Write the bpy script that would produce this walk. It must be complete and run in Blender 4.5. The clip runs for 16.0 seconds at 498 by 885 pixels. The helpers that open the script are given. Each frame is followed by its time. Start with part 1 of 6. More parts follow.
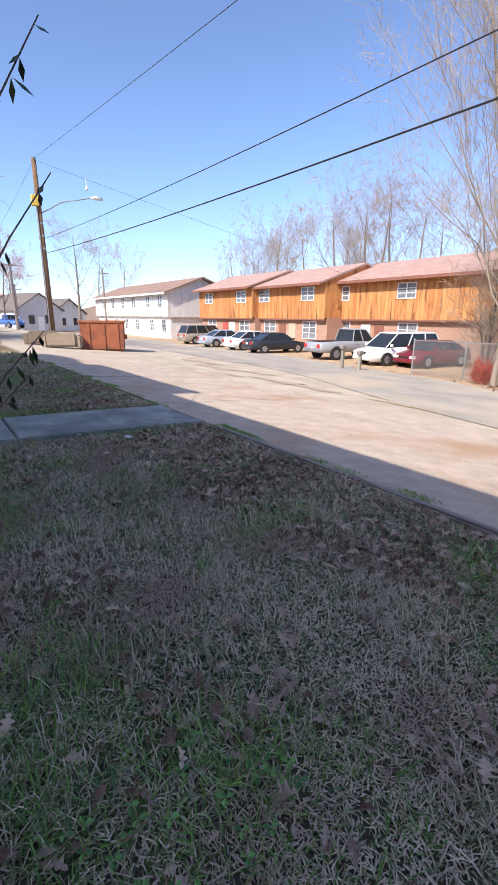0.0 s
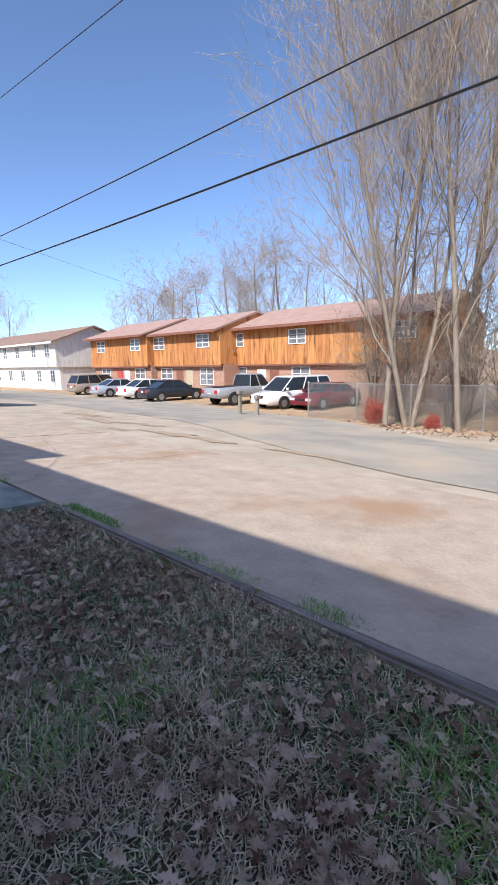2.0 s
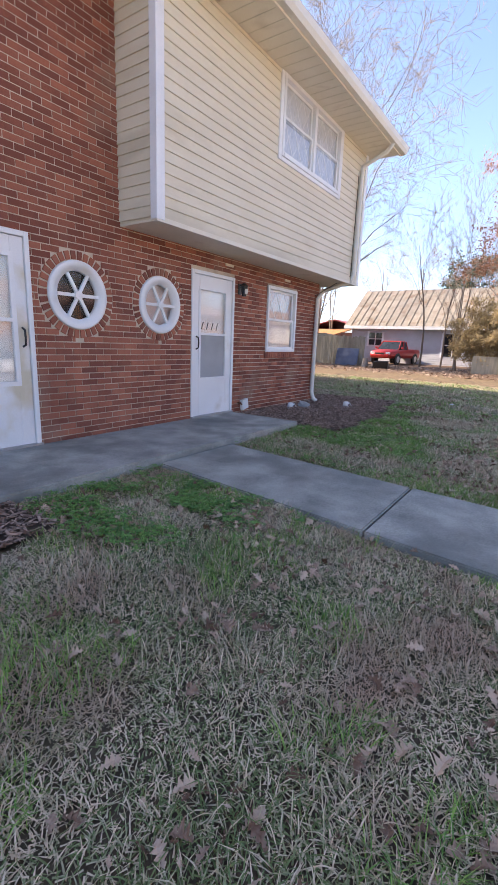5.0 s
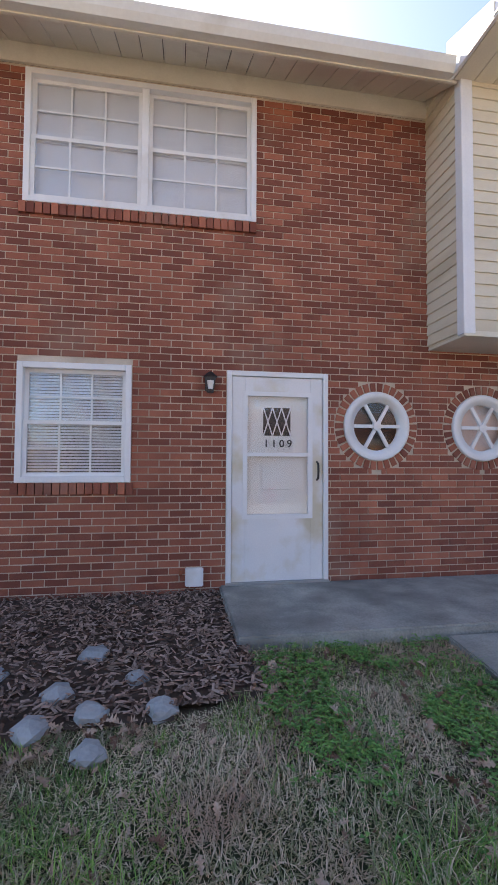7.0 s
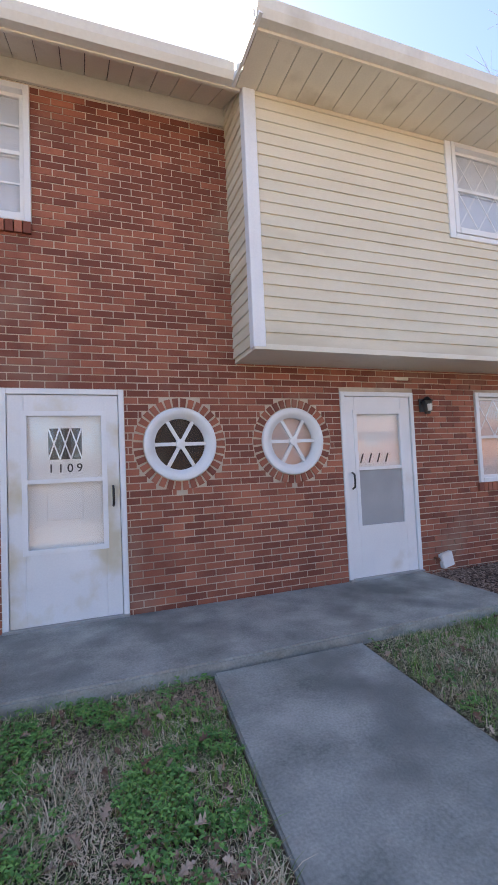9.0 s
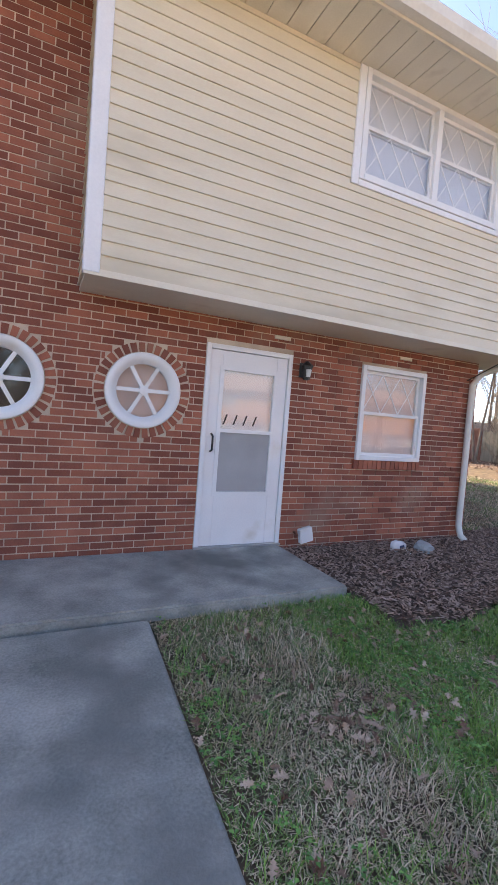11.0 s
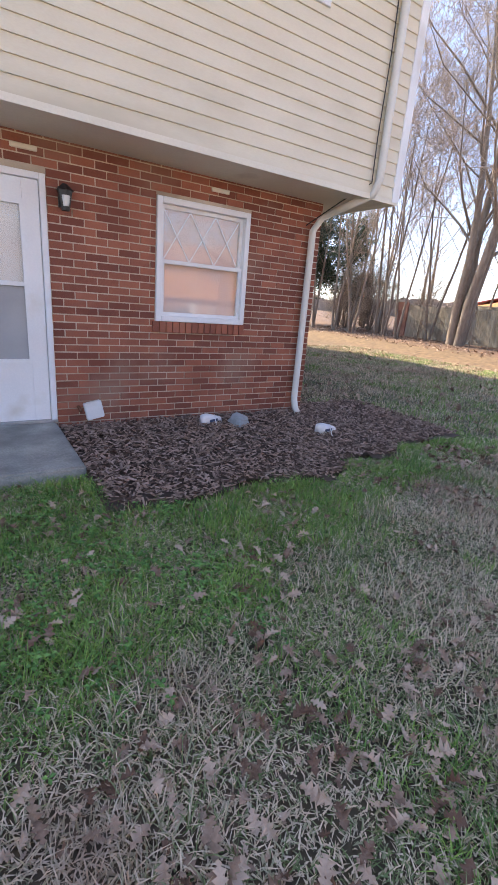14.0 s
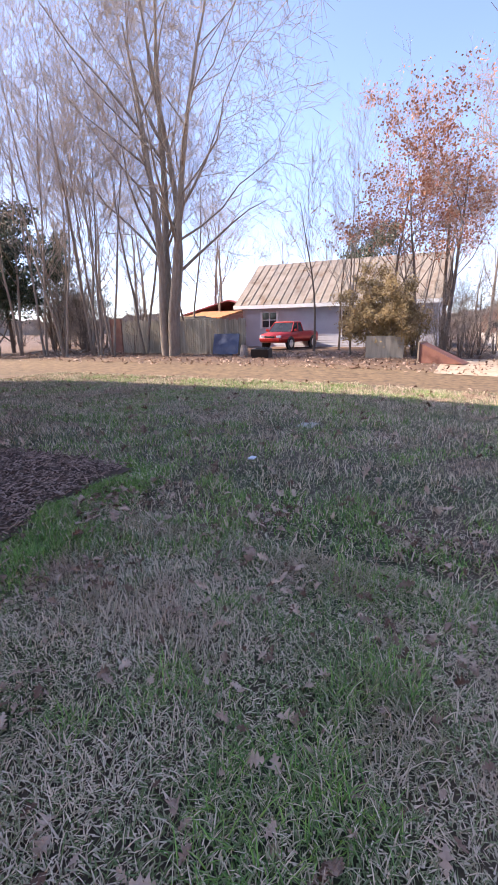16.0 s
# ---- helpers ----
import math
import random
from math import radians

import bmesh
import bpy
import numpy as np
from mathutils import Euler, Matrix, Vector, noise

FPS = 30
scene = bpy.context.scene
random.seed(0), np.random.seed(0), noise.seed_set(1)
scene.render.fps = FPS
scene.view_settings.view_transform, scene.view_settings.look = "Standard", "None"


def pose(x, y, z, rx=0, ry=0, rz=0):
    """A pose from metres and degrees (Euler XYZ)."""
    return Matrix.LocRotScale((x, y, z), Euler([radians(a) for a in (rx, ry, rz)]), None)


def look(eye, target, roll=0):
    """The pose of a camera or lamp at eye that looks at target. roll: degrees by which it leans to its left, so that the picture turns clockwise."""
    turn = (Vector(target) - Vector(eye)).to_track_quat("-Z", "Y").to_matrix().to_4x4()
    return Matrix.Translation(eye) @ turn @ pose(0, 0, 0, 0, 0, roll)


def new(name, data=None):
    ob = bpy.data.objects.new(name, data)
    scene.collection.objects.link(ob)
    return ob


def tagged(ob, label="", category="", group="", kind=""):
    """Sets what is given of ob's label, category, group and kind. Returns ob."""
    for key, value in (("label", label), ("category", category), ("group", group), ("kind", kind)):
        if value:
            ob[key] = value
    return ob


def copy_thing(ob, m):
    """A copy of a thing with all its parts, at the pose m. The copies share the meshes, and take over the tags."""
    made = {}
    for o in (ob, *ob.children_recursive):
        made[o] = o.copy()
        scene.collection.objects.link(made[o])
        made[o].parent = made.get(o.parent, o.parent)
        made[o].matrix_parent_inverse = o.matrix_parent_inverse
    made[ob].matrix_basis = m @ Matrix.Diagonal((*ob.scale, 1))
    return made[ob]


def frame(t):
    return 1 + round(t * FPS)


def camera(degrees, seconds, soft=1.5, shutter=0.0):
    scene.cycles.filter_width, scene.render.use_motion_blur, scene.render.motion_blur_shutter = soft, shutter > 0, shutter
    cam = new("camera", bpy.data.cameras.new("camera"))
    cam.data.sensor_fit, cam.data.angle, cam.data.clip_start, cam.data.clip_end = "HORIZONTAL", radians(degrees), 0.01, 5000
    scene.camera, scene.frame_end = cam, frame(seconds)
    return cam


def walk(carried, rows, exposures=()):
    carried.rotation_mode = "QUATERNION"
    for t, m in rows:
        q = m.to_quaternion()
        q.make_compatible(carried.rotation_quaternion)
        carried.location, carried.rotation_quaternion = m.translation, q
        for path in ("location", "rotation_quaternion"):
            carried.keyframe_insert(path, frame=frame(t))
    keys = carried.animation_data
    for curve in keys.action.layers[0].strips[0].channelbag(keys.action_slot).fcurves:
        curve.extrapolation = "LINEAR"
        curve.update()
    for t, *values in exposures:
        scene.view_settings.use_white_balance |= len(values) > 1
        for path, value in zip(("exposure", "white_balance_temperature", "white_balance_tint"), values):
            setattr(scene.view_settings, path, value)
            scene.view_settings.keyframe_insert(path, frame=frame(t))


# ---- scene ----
cam = camera(58.6, 16.0, soft=1.1)
PATH = [
    (0, (-7.179, -2.801, 1.157), (-5.615, -3.922, 0.611), 0.4),
    (0.5, (-7.022, -3.093, 1.115), (-5.619, -4.421, 0.601), 0.5),
    (1, (-6.805, -3.35, 1.13), (-5.481, -4.774, 0.665), 0.6),
    (1.5, (-6.657, -3.642, 1.129), (-5.329, -5.096, 0.776), -1.3),
    (2, (-6.474, -3.875, 1.121), (-5.151, -5.333, 0.769), -1.0),
    (2.5, (-6.193, -4.078, 1.126), (-4.852, -5.51, 0.733), -0.6),
    (3, (-5.94, -4.244, 1.123), (-4.461, -5.531, 0.726), -2.0),
    (3.5, (-5.605, -4.416, 1.121), (-3.962, -5.488, 0.731), -1.8),
    (4, (-5.26, -4.474, 1.094), (-3.458, -5.246, 0.701), 1.6),
    (4.5, (-5.08, -4.422, 1.138), (-3.128, -4.339, 0.708), 1.0),
    (4.6, (-5.043, -4.418, 1.147), (-3.118, -4.1, 0.71), 1.3),
    (4.7, (-5.003, -4.399, 1.149), (-3.134, -3.839, 0.71), 1.6),
    (5, (-4.862, -4.387, 1.127), (-3.25, -3.288, 0.686), 2.2),
    (5.2, (-4.793, -4.362, 1.128), (-3.36, -3.031, 0.71), 4.6),
    (7.3, (-3.658, -4.26, 1.223), (-3.354, -2.285, 1.322), -0.3),
    (7.5, (-3.534, -4.22, 1.24), (-3.179, -2.254, 1.34), 0.2),
    (8, (-3.263, -4.165, 1.293), (-2.72, -2.241, 1.347), -1.5),
    (8.5, (-2.934, -4.207, 1.281), (-2.362, -2.291, 1.267), -2.6),
    (9, (-2.659, -4.279, 1.321), (-1.974, -2.403, 1.42), -2.5),
    (9.2, (-2.531, -4.248, 1.313), (-1.772, -2.401, 1.428), -1.5),
    (11.3, (-1.253, -4.247, 1.36), (-0.331, -2.476, 1.233), 6.5),
    (11.5, (-1.087, -4.29, 1.363), (0.002, -2.619, 1.227), 5.0),
    (12, (-0.785, -4.378, 1.299), (0.378, -2.779, 1.0), 3.5),
    (12.5, (-0.554, -4.44, 1.257), (0.693, -2.948, 0.785), 3.3),
    (13, (-0.294, -4.427, 1.244), (0.999, -2.994, 0.721), 7.0),
    (13.5, (-0.005, -4.412, 1.269), (1.263, -2.961, 0.732), 4.9),
    (14, (0.311, -4.438, 1.241), (1.354, -2.843, 0.633), 4.8),
    (14.5, (0.629, -4.461, 1.234), (1.611, -2.843, 0.587), 1.1),
    (15, (0.989, -4.405, 1.225), (2.0, -2.817, 0.55), 3.5),
    (15.5, (1.441, -4.388, 1.198), (2.792, -3.07, 0.536), 0.6),
    (16, (1.85, -4.483, 1.283), (3.59, -3.635, 0.782), -0.9),
]
walk(cam, [(t, look(eye, target, roll)) for t, eye, target, roll in PATH],
     [(0, 1.08, 6450, 14), (1.0, 0.98, 6250, 11), (2.0, 0.83, 6200, 10), (4.2, 0.87, 6300, 12), (5.0, 2.0, 7400, 15), (7.4, 1.75, 7400, 12), (8.0, 2.1, 7500, 12), (8.5, 2.25, 7500, 12), (9.0, 2.0, 7300, 12), (9.2, 2.0, 7300, 12), (12.0, 2.1, 7600, 14), (14.0, 2.2, 7700, 15), (14.5, 2.4, 7700, 15), (15.2, 2.35, 7700, 18), (16.0, 1.9, 7000, 22)])

# ---- light ----
world = bpy.data.worlds.new("world")
scene.world = world
world.use_nodes = True
SUN_WAY = Vector((-0.33, 1.1, 1.0)).normalized()
_n = world.node_tree.nodes
_sky = _n.new("ShaderNodeTexSky")
_sky.sky_type, _sky.sun_disc = "NISHITA", False
_sky.sun_elevation = math.asin(SUN_WAY.z)
_sky.sun_rotation = math.atan2(SUN_WAY.x, SUN_WAY.y)
_sky.air_density, _sky.dust_density, _sky.ozone_density = 0.62, 0.75, 3.0
world.node_tree.links.new(_sky.outputs[0], _n["Background"].inputs[0])
_n["Background"].inputs[1].default_value = 0.15
sun = new("sun", bpy.data.lights.new("sun", "SUN"))
sun.data.energy, sun.data.angle, sun.data.color = 3.2, radians(0.5), (1.0, 0.93, 0.82)
sun.matrix_world = look((0, 0, 30), Vector((0, 0, 30)) - SUN_WAY)


# ---- materials ----
def mat(name, a, b=None, rough=0.8, scale=6.0, fine=60.0, bump=0.2, metal=0.0, spread=0.5, island=0.0, rand=0.0, stretch=None, detail=5, third=None, third_scale=1.5, third_cut=0.6):
    """A procedural surface: two colours mixed by coarse and fine noise, with relief; island and rand vary piece by piece."""
    m = bpy.data.materials.new(name)
    m.use_nodes = True
    nt = m.node_tree
    N, L = nt.nodes, nt.links
    p = N["Principled BSDF"]
    p.inputs["Roughness"].default_value, p.inputs["Metallic"].default_value = rough, metal
    b = b or tuple(c * 0.75 for c in a)
    geo = N.new("ShaderNodeNewGeometry")
    mp = N.new("ShaderNodeMapping")
    L.new(geo.outputs["Position"], mp.inputs["Vector"])
    if stretch:
        mp.inputs["Scale"].default_value = stretch
    n1, n2 = N.new("ShaderNodeTexNoise"), N.new("ShaderNodeTexNoise")
    n1.inputs["Scale"].default_value, n1.inputs["Detail"].default_value = scale, detail
    n2.inputs["Scale"].default_value, n2.inputs["Detail"].default_value = fine, 3
    L.new(mp.outputs[0], n1.inputs["Vector"])
    L.new(mp.outputs[0], n2.inputs["Vector"])
    add = N.new("ShaderNodeMath")
    add.operation = "MULTIPLY_ADD"
    L.new(n2.outputs[0], add.inputs[0])
    add.inputs[1].default_value = 0.5
    half = N.new("ShaderNodeMath")
    half.operation = "MULTIPLY_ADD"
    L.new(n1.outputs[0], half.inputs[0])
    half.inputs[1].default_value, half.inputs[2].default_value = 1.0, -0.25
    L.new(half.outputs[0], add.inputs[2])
    last = add
    for weight, src in ((island, geo.outputs["Random Per Island"]), (rand, None)):
        if weight:
            if src is None:
                src = N.new("ShaderNodeObjectInfo").outputs["Random"]
            k = N.new("ShaderNodeMath")
            k.operation = "MULTIPLY_ADD"
            L.new(src, k.inputs[0])
            k.inputs[1].default_value = weight
            off = N.new("ShaderNodeMath")
            off.inputs[1].default_value = -weight / 2
            L.new(last.outputs[0], off.inputs[0])
            L.new(off.outputs[0], k.inputs[2])
            last = k
    ramp = N.new("ShaderNodeValToRGB")
    ramp.color_ramp.elements[0].position, ramp.color_ramp.elements[1].position = 0.5 - spread / 2, 0.5 + spread / 2
    ramp.color_ramp.elements[0].color, ramp.color_ramp.elements[1].color = (*a, 1), (*b, 1)
    L.new(last.outputs[0], ramp.inputs[0])
    out = ramp.outputs[0]
    if third:
        n3 = N.new("ShaderNodeTexNoise")
        n3.inputs["Scale"].default_value, n3.inputs["Detail"].default_value = third_scale, 6
        L.new(mp.outputs[0], n3.inputs["Vector"])
        r3 = N.new("ShaderNodeValToRGB")
        r3.color_ramp.elements[0].position, r3.color_ramp.elements[1].position = third_cut - 0.08, third_cut + 0.08
        L.new(n3.outputs[0], r3.inputs[0])
        mx = N.new("ShaderNodeMix")
        mx.data_type = "RGBA"
        L.new(r3.outputs[0], mx.inputs["Factor"])
        L.new(out, mx.inputs["A"])
        mx.inputs["B"].default_value = (*third, 1)
        out = mx.outputs["Result"]
    L.new(out, p.inputs["Base Color"])
    if bump:
        bp = N.new("ShaderNodeBump")
        bp.inputs["Strength"].default_value, bp.inputs["Distance"].default_value = bump, 0.01
        L.new(add.outputs[0], bp.inputs["Height"])
        L.new(bp.outputs[0], p.inputs["Normal"])
    return m


def glass_mat(name, tint=(0.98, 0.98, 0.98), alpha=0.06, rough=0.03):
    m = bpy.data.materials.new(name)
    m.use_nodes = True
    nt = m.node_tree
    N, L = nt.nodes, nt.links
    N.remove(N["Principled BSDF"])
    gloss, clear, mix = N.new("ShaderNodeBsdfGlossy"), N.new("ShaderNodeBsdfTransparent"), N.new("ShaderNodeMixShader")
    gloss.inputs["Roughness"].default_value = rough
    clear.inputs["Color"].default_value = (*tint, 1)
    facing, power, scale = N.new("ShaderNodeLayerWeight"), N.new("ShaderNodeMath"), N.new("ShaderNodeMath")
    power.operation, scale.operation = "POWER", "MULTIPLY_ADD"
    power.inputs[1].default_value = 5.0
    scale.inputs[1].default_value, scale.inputs[2].default_value = 1.0 - alpha, alpha
    facing.inputs["Blend"].default_value = 0.5
    L.new(facing.outputs["Facing"], power.inputs[0])
    L.new(power.outputs[0], scale.inputs[0])
    L.new(scale.outputs[0], mix.inputs[0])
    L.new(clear.outputs[0], mix.inputs[1])
    L.new(gloss.outputs[0], mix.inputs[2])
    L.new(mix.outputs[0], N["Material Output"].inputs[0])
    return m


M = {}
M["brick"] = mat("brick_red", (0.19, 0.056, 0.037), (0.47, 0.165, 0.10), 0.85, 3.0, 90, 0.5, island=0.85, rand=0.85, spread=1.05, third=(0.29, 0.15, 0.11), third_scale=1.1, third_cut=0.64)
M["mortar"] = mat("mortar", (0.51, 0.43, 0.34), (0.67, 0.58, 0.47), 0.95, 4, 120, 0.5, third=(0.36, 0.29, 0.23), third_scale=1.3, third_cut=0.6)
M["siding"] = mat("vinyl_siding", (0.66, 0.60, 0.46), (0.74, 0.68, 0.54), 0.5, 1.2, 40, 0.05, third=(0.58, 0.52, 0.39), third_scale=0.8, third_cut=0.62, stretch=(1, 1, 3))
M["white"] = mat("white_paint", (0.72, 0.74, 0.76), (0.82, 0.83, 0.84), 0.45, 2, 60, 0.05, third=(0.66, 0.64, 0.6), third_scale=2.5, third_cut=0.68)
M["cream"] = mat("cream_paint", (0.68, 0.63, 0.52), (0.78, 0.73, 0.62), 0.5, 2, 60, 0.05, third=(0.56, 0.5, 0.4), third_scale=2.0, third_cut=0.68)
M["door_in"] = mat("inner_door_paint", (0.80, 0.79, 0.76), (0.86, 0.85, 0.82), 0.5, 3, 50, 0.04)
M["stain"] = mat("worn_door_paint", (0.7, 0.72, 0.74), (0.8, 0.81, 0.82), 0.5, 2, 60, 0.05, third=(0.6, 0.55, 0.42), third_scale=2.2, third_cut=0.58)
# blue of the sky reflected in the panes is put into the blind colour
M["blind"] = mat("blind", (0.58, 0.62, 0.68), (0.70, 0.73, 0.78), 0.6, 4, 40, 0.03)
M["pinkblind"] = mat("shade_cloth", (0.66, 0.52, 0.47), (0.74, 0.62, 0.57), 0.7, 4, 40, 0.03)
M["dark"] = mat("dark_interior", (0.02, 0.02, 0.022), (0.035, 0.03, 0.03), 0.8, 3, 30, 0)
# screen grey is lightened to stand for reflected light
M["screen"] = mat("insect_screen", (0.32, 0.33, 0.34), (0.40, 0.41, 0.42), 0.8, 3, 200, 0.05)
M["black"] = mat("black_metal", (0.015, 0.015, 0.016), (0.03, 0.03, 0.03), 0.45, 8, 60, 0.05)
M["rust"] = mat("rusted_red_steel", (0.26, 0.07, 0.03), (0.36, 0.12, 0.05), 0.7, 2, 30, 0.15, third=(0.14, 0.055, 0.03), third_scale=1.4, third_cut=0.56)
M["concrete"] = mat("walk_concrete", (0.17, 0.18, 0.165), (0.47, 0.465, 0.43), 0.85, 3.2, 70, 0.9, rand=0.15, spread=0.6, third=(0.16, 0.165, 0.155), third_scale=1.1, third_cut=0.56, detail=10)
M["lot"] = mat("lot_concrete", (0.36, 0.285, 0.22), (0.62, 0.495, 0.39), 0.92, 3.5, 30, 1.0, spread=0.7, rand=0.12, third=(0.42, 0.27, 0.17), third_scale=0.7, third_cut=0.62, detail=10)
M["asphalt"] = mat("worn_asphalt", (0.30, 0.27, 0.23), (0.46, 0.41, 0.34), 0.92, 0.8, 40, 0.6, third=(0.52, 0.42, 0.31), third_scale=0.3, third_cut=0.58, detail=8)
M["crack"] = mat("crack_dirt", (0.05, 0.048, 0.042), (0.08, 0.075, 0.06), 0.95, 8, 60, 0.3)
M["dirtpatch"] = mat("dirt_patch", (0.36, 0.26, 0.17), (0.48, 0.38, 0.28), 0.95, 3, 50, 0.5)
M["mulch_soil"] = mat("mulch_soil", (0.06, 0.038, 0.028), (0.11, 0.075, 0.055), 0.95, 8, 60, 0.6)
M["chip"] = mat("mulch_chip", (0.09, 0.05, 0.036), (0.44, 0.31, 0.25), 0.9, 20, 90, 0.3, island=1.0, spread=0.9)
M["leaf"] = mat("dead_leaf", (0.14, 0.07, 0.042), (0.54, 0.39, 0.29), 0.75, 14, 70, 0.4, island=1.2, spread=1.0)
M["blade"] = mat("grass_blade", (0.15, 0.21, 0.075), (0.70, 0.56, 0.41), 0.7, 1.1, 5, 0, island=0.8, spread=0.42, detail=4, third=(0.44, 0.31, 0.22), third_scale=1.6, third_cut=0.6)
M["green"] = mat("green_grass", (0.07, 0.19, 0.03), (0.27, 0.44, 0.09), 0.6, 3, 20, 0, island=0.9, spread=0.8)
M["clover"] = mat("clover_leaf", (0.06, 0.17, 0.035), (0.19, 0.38, 0.09), 0.6, 3, 20, 0, island=1.0, spread=0.8)
M["timber"] = mat("weathered_timber", (0.16, 0.13, 0.115), (0.36, 0.31, 0.27), 0.9, 3, 40, 0.8, stretch=(1, 8, 8))
M["pole"] = mat("pole_wood", (0.15, 0.085, 0.045), (0.24, 0.14, 0.08), 0.9, 3, 30, 0.3, stretch=(6, 6, 0.6))
M["fence"] = mat("fence_boards", (0.21, 0.19, 0.15), (0.34, 0.31, 0.25), 0.9, 2, 30, 0.3, rand=0.5, stretch=(4, 4, 0.7))
M["bark"] = mat("bark", (0.17, 0.135, 0.105), (0.31, 0.26, 0.21), 0.95, 3, 30, 0.4, stretch=(3, 3, 0.8))
M["twig"] = mat("twigs", (0.29, 0.225, 0.17), (0.44, 0.36, 0.285), 0.95, 2, 20, 0, island=0.6)
M["darkbark"] = mat("dark_bark", (0.10, 0.075, 0.06), (0.19, 0.15, 0.12), 0.95, 3, 30, 0.4, stretch=(3, 3, 0.8))
M["oakleaf"] = mat("russet_leaves", (0.30, 0.11, 0.06), (0.44, 0.21, 0.12), 0.7, 3, 20, 0, island=0.8)
M["holly"] = mat("evergreen_leaves", (0.012, 0.03, 0.012), (0.05, 0.085, 0.03), 0.4, 3, 20, 0, island=0.8)
M["bush"] = mat("dry_bush", (0.24, 0.16, 0.07), (0.36, 0.27, 0.13), 0.9, 3, 20, 0, island=0.7)
M["redleaf"] = mat("red_bush_leaves", (0.32, 0.035, 0.03), (0.45, 0.08, 0.06), 0.7, 3, 20, 0, island=0.7)
M["orangewood"] = mat("orange_wood_siding", (0.42, 0.165, 0.055), (0.60, 0.29, 0.105), 0.8, 1.4, 14, 0.15, rand=0.35, stretch=(3, 3, 0.5), third=(0.2, 0.085, 0.035), third_scale=1.1, third_cut=0.62)
M["oldbrick"] = mat("mixed_brick", (0.30, 0.14, 0.09), (0.45, 0.28, 0.2), 0.9, 6, 20, 0.3, stretch=(1, 1, 3), third=(0.52, 0.44, 0.38), third_scale=9)
M["roofpink"] = mat("faded_red_shingles", (0.36, 0.22, 0.18), (0.46, 0.31, 0.26), 0.9, 1.5, 40, 0.3)
M["roofbrown"] = mat("brown_shingles", (0.24, 0.15, 0.11), (0.33, 0.22, 0.17), 0.9, 1.5, 40, 0.3)
M["metalroof"] = mat("weathered_metal_roof", (0.20, 0.165, 0.13), (0.30, 0.26, 0.215), 0.65, 1.5, 20, 0.1, third=(0.17, 0.11, 0.07), third_scale=1.2)
M["redroof"] = mat("red_metal_roof", (0.42, 0.08, 0.07), (0.5, 0.13, 0.11), 0.5, 1.5, 20, 0.1)
M["whitewall"] = mat("white_clapboard", (0.70, 0.69, 0.66), (0.8, 0.79, 0.76), 0.7, 1.5, 30, 0.1, third=(0.6, 0.58, 0.52), third_scale=0.9, third_cut=0.62, stretch=(2, 2, 0.5))
M["greywall"] = mat("grey_lap_siding", (0.46, 0.46, 0.5), (0.56, 0.56, 0.6), 0.7, 1.5, 30, 0.1)
M["gutter"] = mat("gutter_metal", (0.66, 0.65, 0.6), (0.76, 0.75, 0.7), 0.4, 1.5, 30, 0.04, third=(0.5, 0.47, 0.4), third_scale=1.5, third_cut=0.66)
M["shingle"] = mat("dark_shingles", (0.12, 0.10, 0.09), (0.2, 0.17, 0.15), 0.95, 2, 50, 0.3)
M["sneaker"] = mat("white_canvas", (0.7, 0.7, 0.72), (0.8, 0.8, 0.82), 0.7, 6, 60, 0.05)
M["stone"] = mat("grey_stone", (0.26, 0.28, 0.29), (0.4, 0.42, 0.43), 0.9, 5, 60, 0.4)
M["bluebag"] = mat("blue_tarp", (0.05, 0.07, 0.13), (0.09, 0.12, 0.2), 0.5, 3, 20, 0.2)
M["sofa"] = mat("brown_upholstery", (0.22, 0.17, 0.12), (0.3, 0.24, 0.18), 0.9, 5, 60, 0.3)
M["yellow"] = mat("yellow_box", (0.75, 0.5, 0.06), (0.8, 0.6, 0.12), 0.5, 5, 40, 0.02)
M["tyre"] = mat("tyre_rubber", (0.015, 0.015, 0.016), (0.03, 0.03, 0.03), 0.85, 10, 60, 0.1)
M["rim"] = mat("wheel_alloy", (0.5, 0.5, 0.52), (0.6, 0.6, 0.62), 0.3, 10, 60, 0.0, metal=0.9)
M["carglass"] = mat("car_glass", (0.015, 0.018, 0.02), (0.03, 0.035, 0.04), 0.06, 1, 5, 0)
M["taillight"] = mat("red_lens", (0.4, 0.02, 0.02), (0.5, 0.04, 0.03), 0.2, 10, 60, 0)
M["headlight"] = mat("clear_lens", (0.6, 0.62, 0.65), (0.7, 0.72, 0.75), 0.1, 10, 60, 0)
M["plate"] = mat("licence_plate", (0.7, 0.7, 0.72), (0.75, 0.75, 0.78), 0.5, 10, 60, 0)
M["steel"] = mat("galvanised_steel", (0.36, 0.37, 0.38), (0.48, 0.49, 0.5), 0.4, 4, 40, 0.05, metal=0.7)
M["reddoor"] = mat("red_door_paint", (0.42, 0.07, 0.06), (0.5, 0.1, 0.08), 0.6, 3, 30, 0.05)
M["browndoor"] = mat("brown_door_paint", (0.2, 0.08, 0.055), (0.27, 0.12, 0.08), 0.6, 3, 30, 0.05)
M["tandoor"] = mat("tan_door_paint", (0.42, 0.36, 0.25), (0.5, 0.44, 0.33), 0.6, 3, 30, 0.05)
M["lens"] = mat("lamp_lens", (0.6, 0.6, 0.58), (0.7, 0.7, 0.68), 0.25, 10, 60, 0)
M["paper"] = mat("pale_litter", (0.55, 0.62, 0.7), (0.7, 0.75, 0.8), 0.6, 10, 60, 0.1)
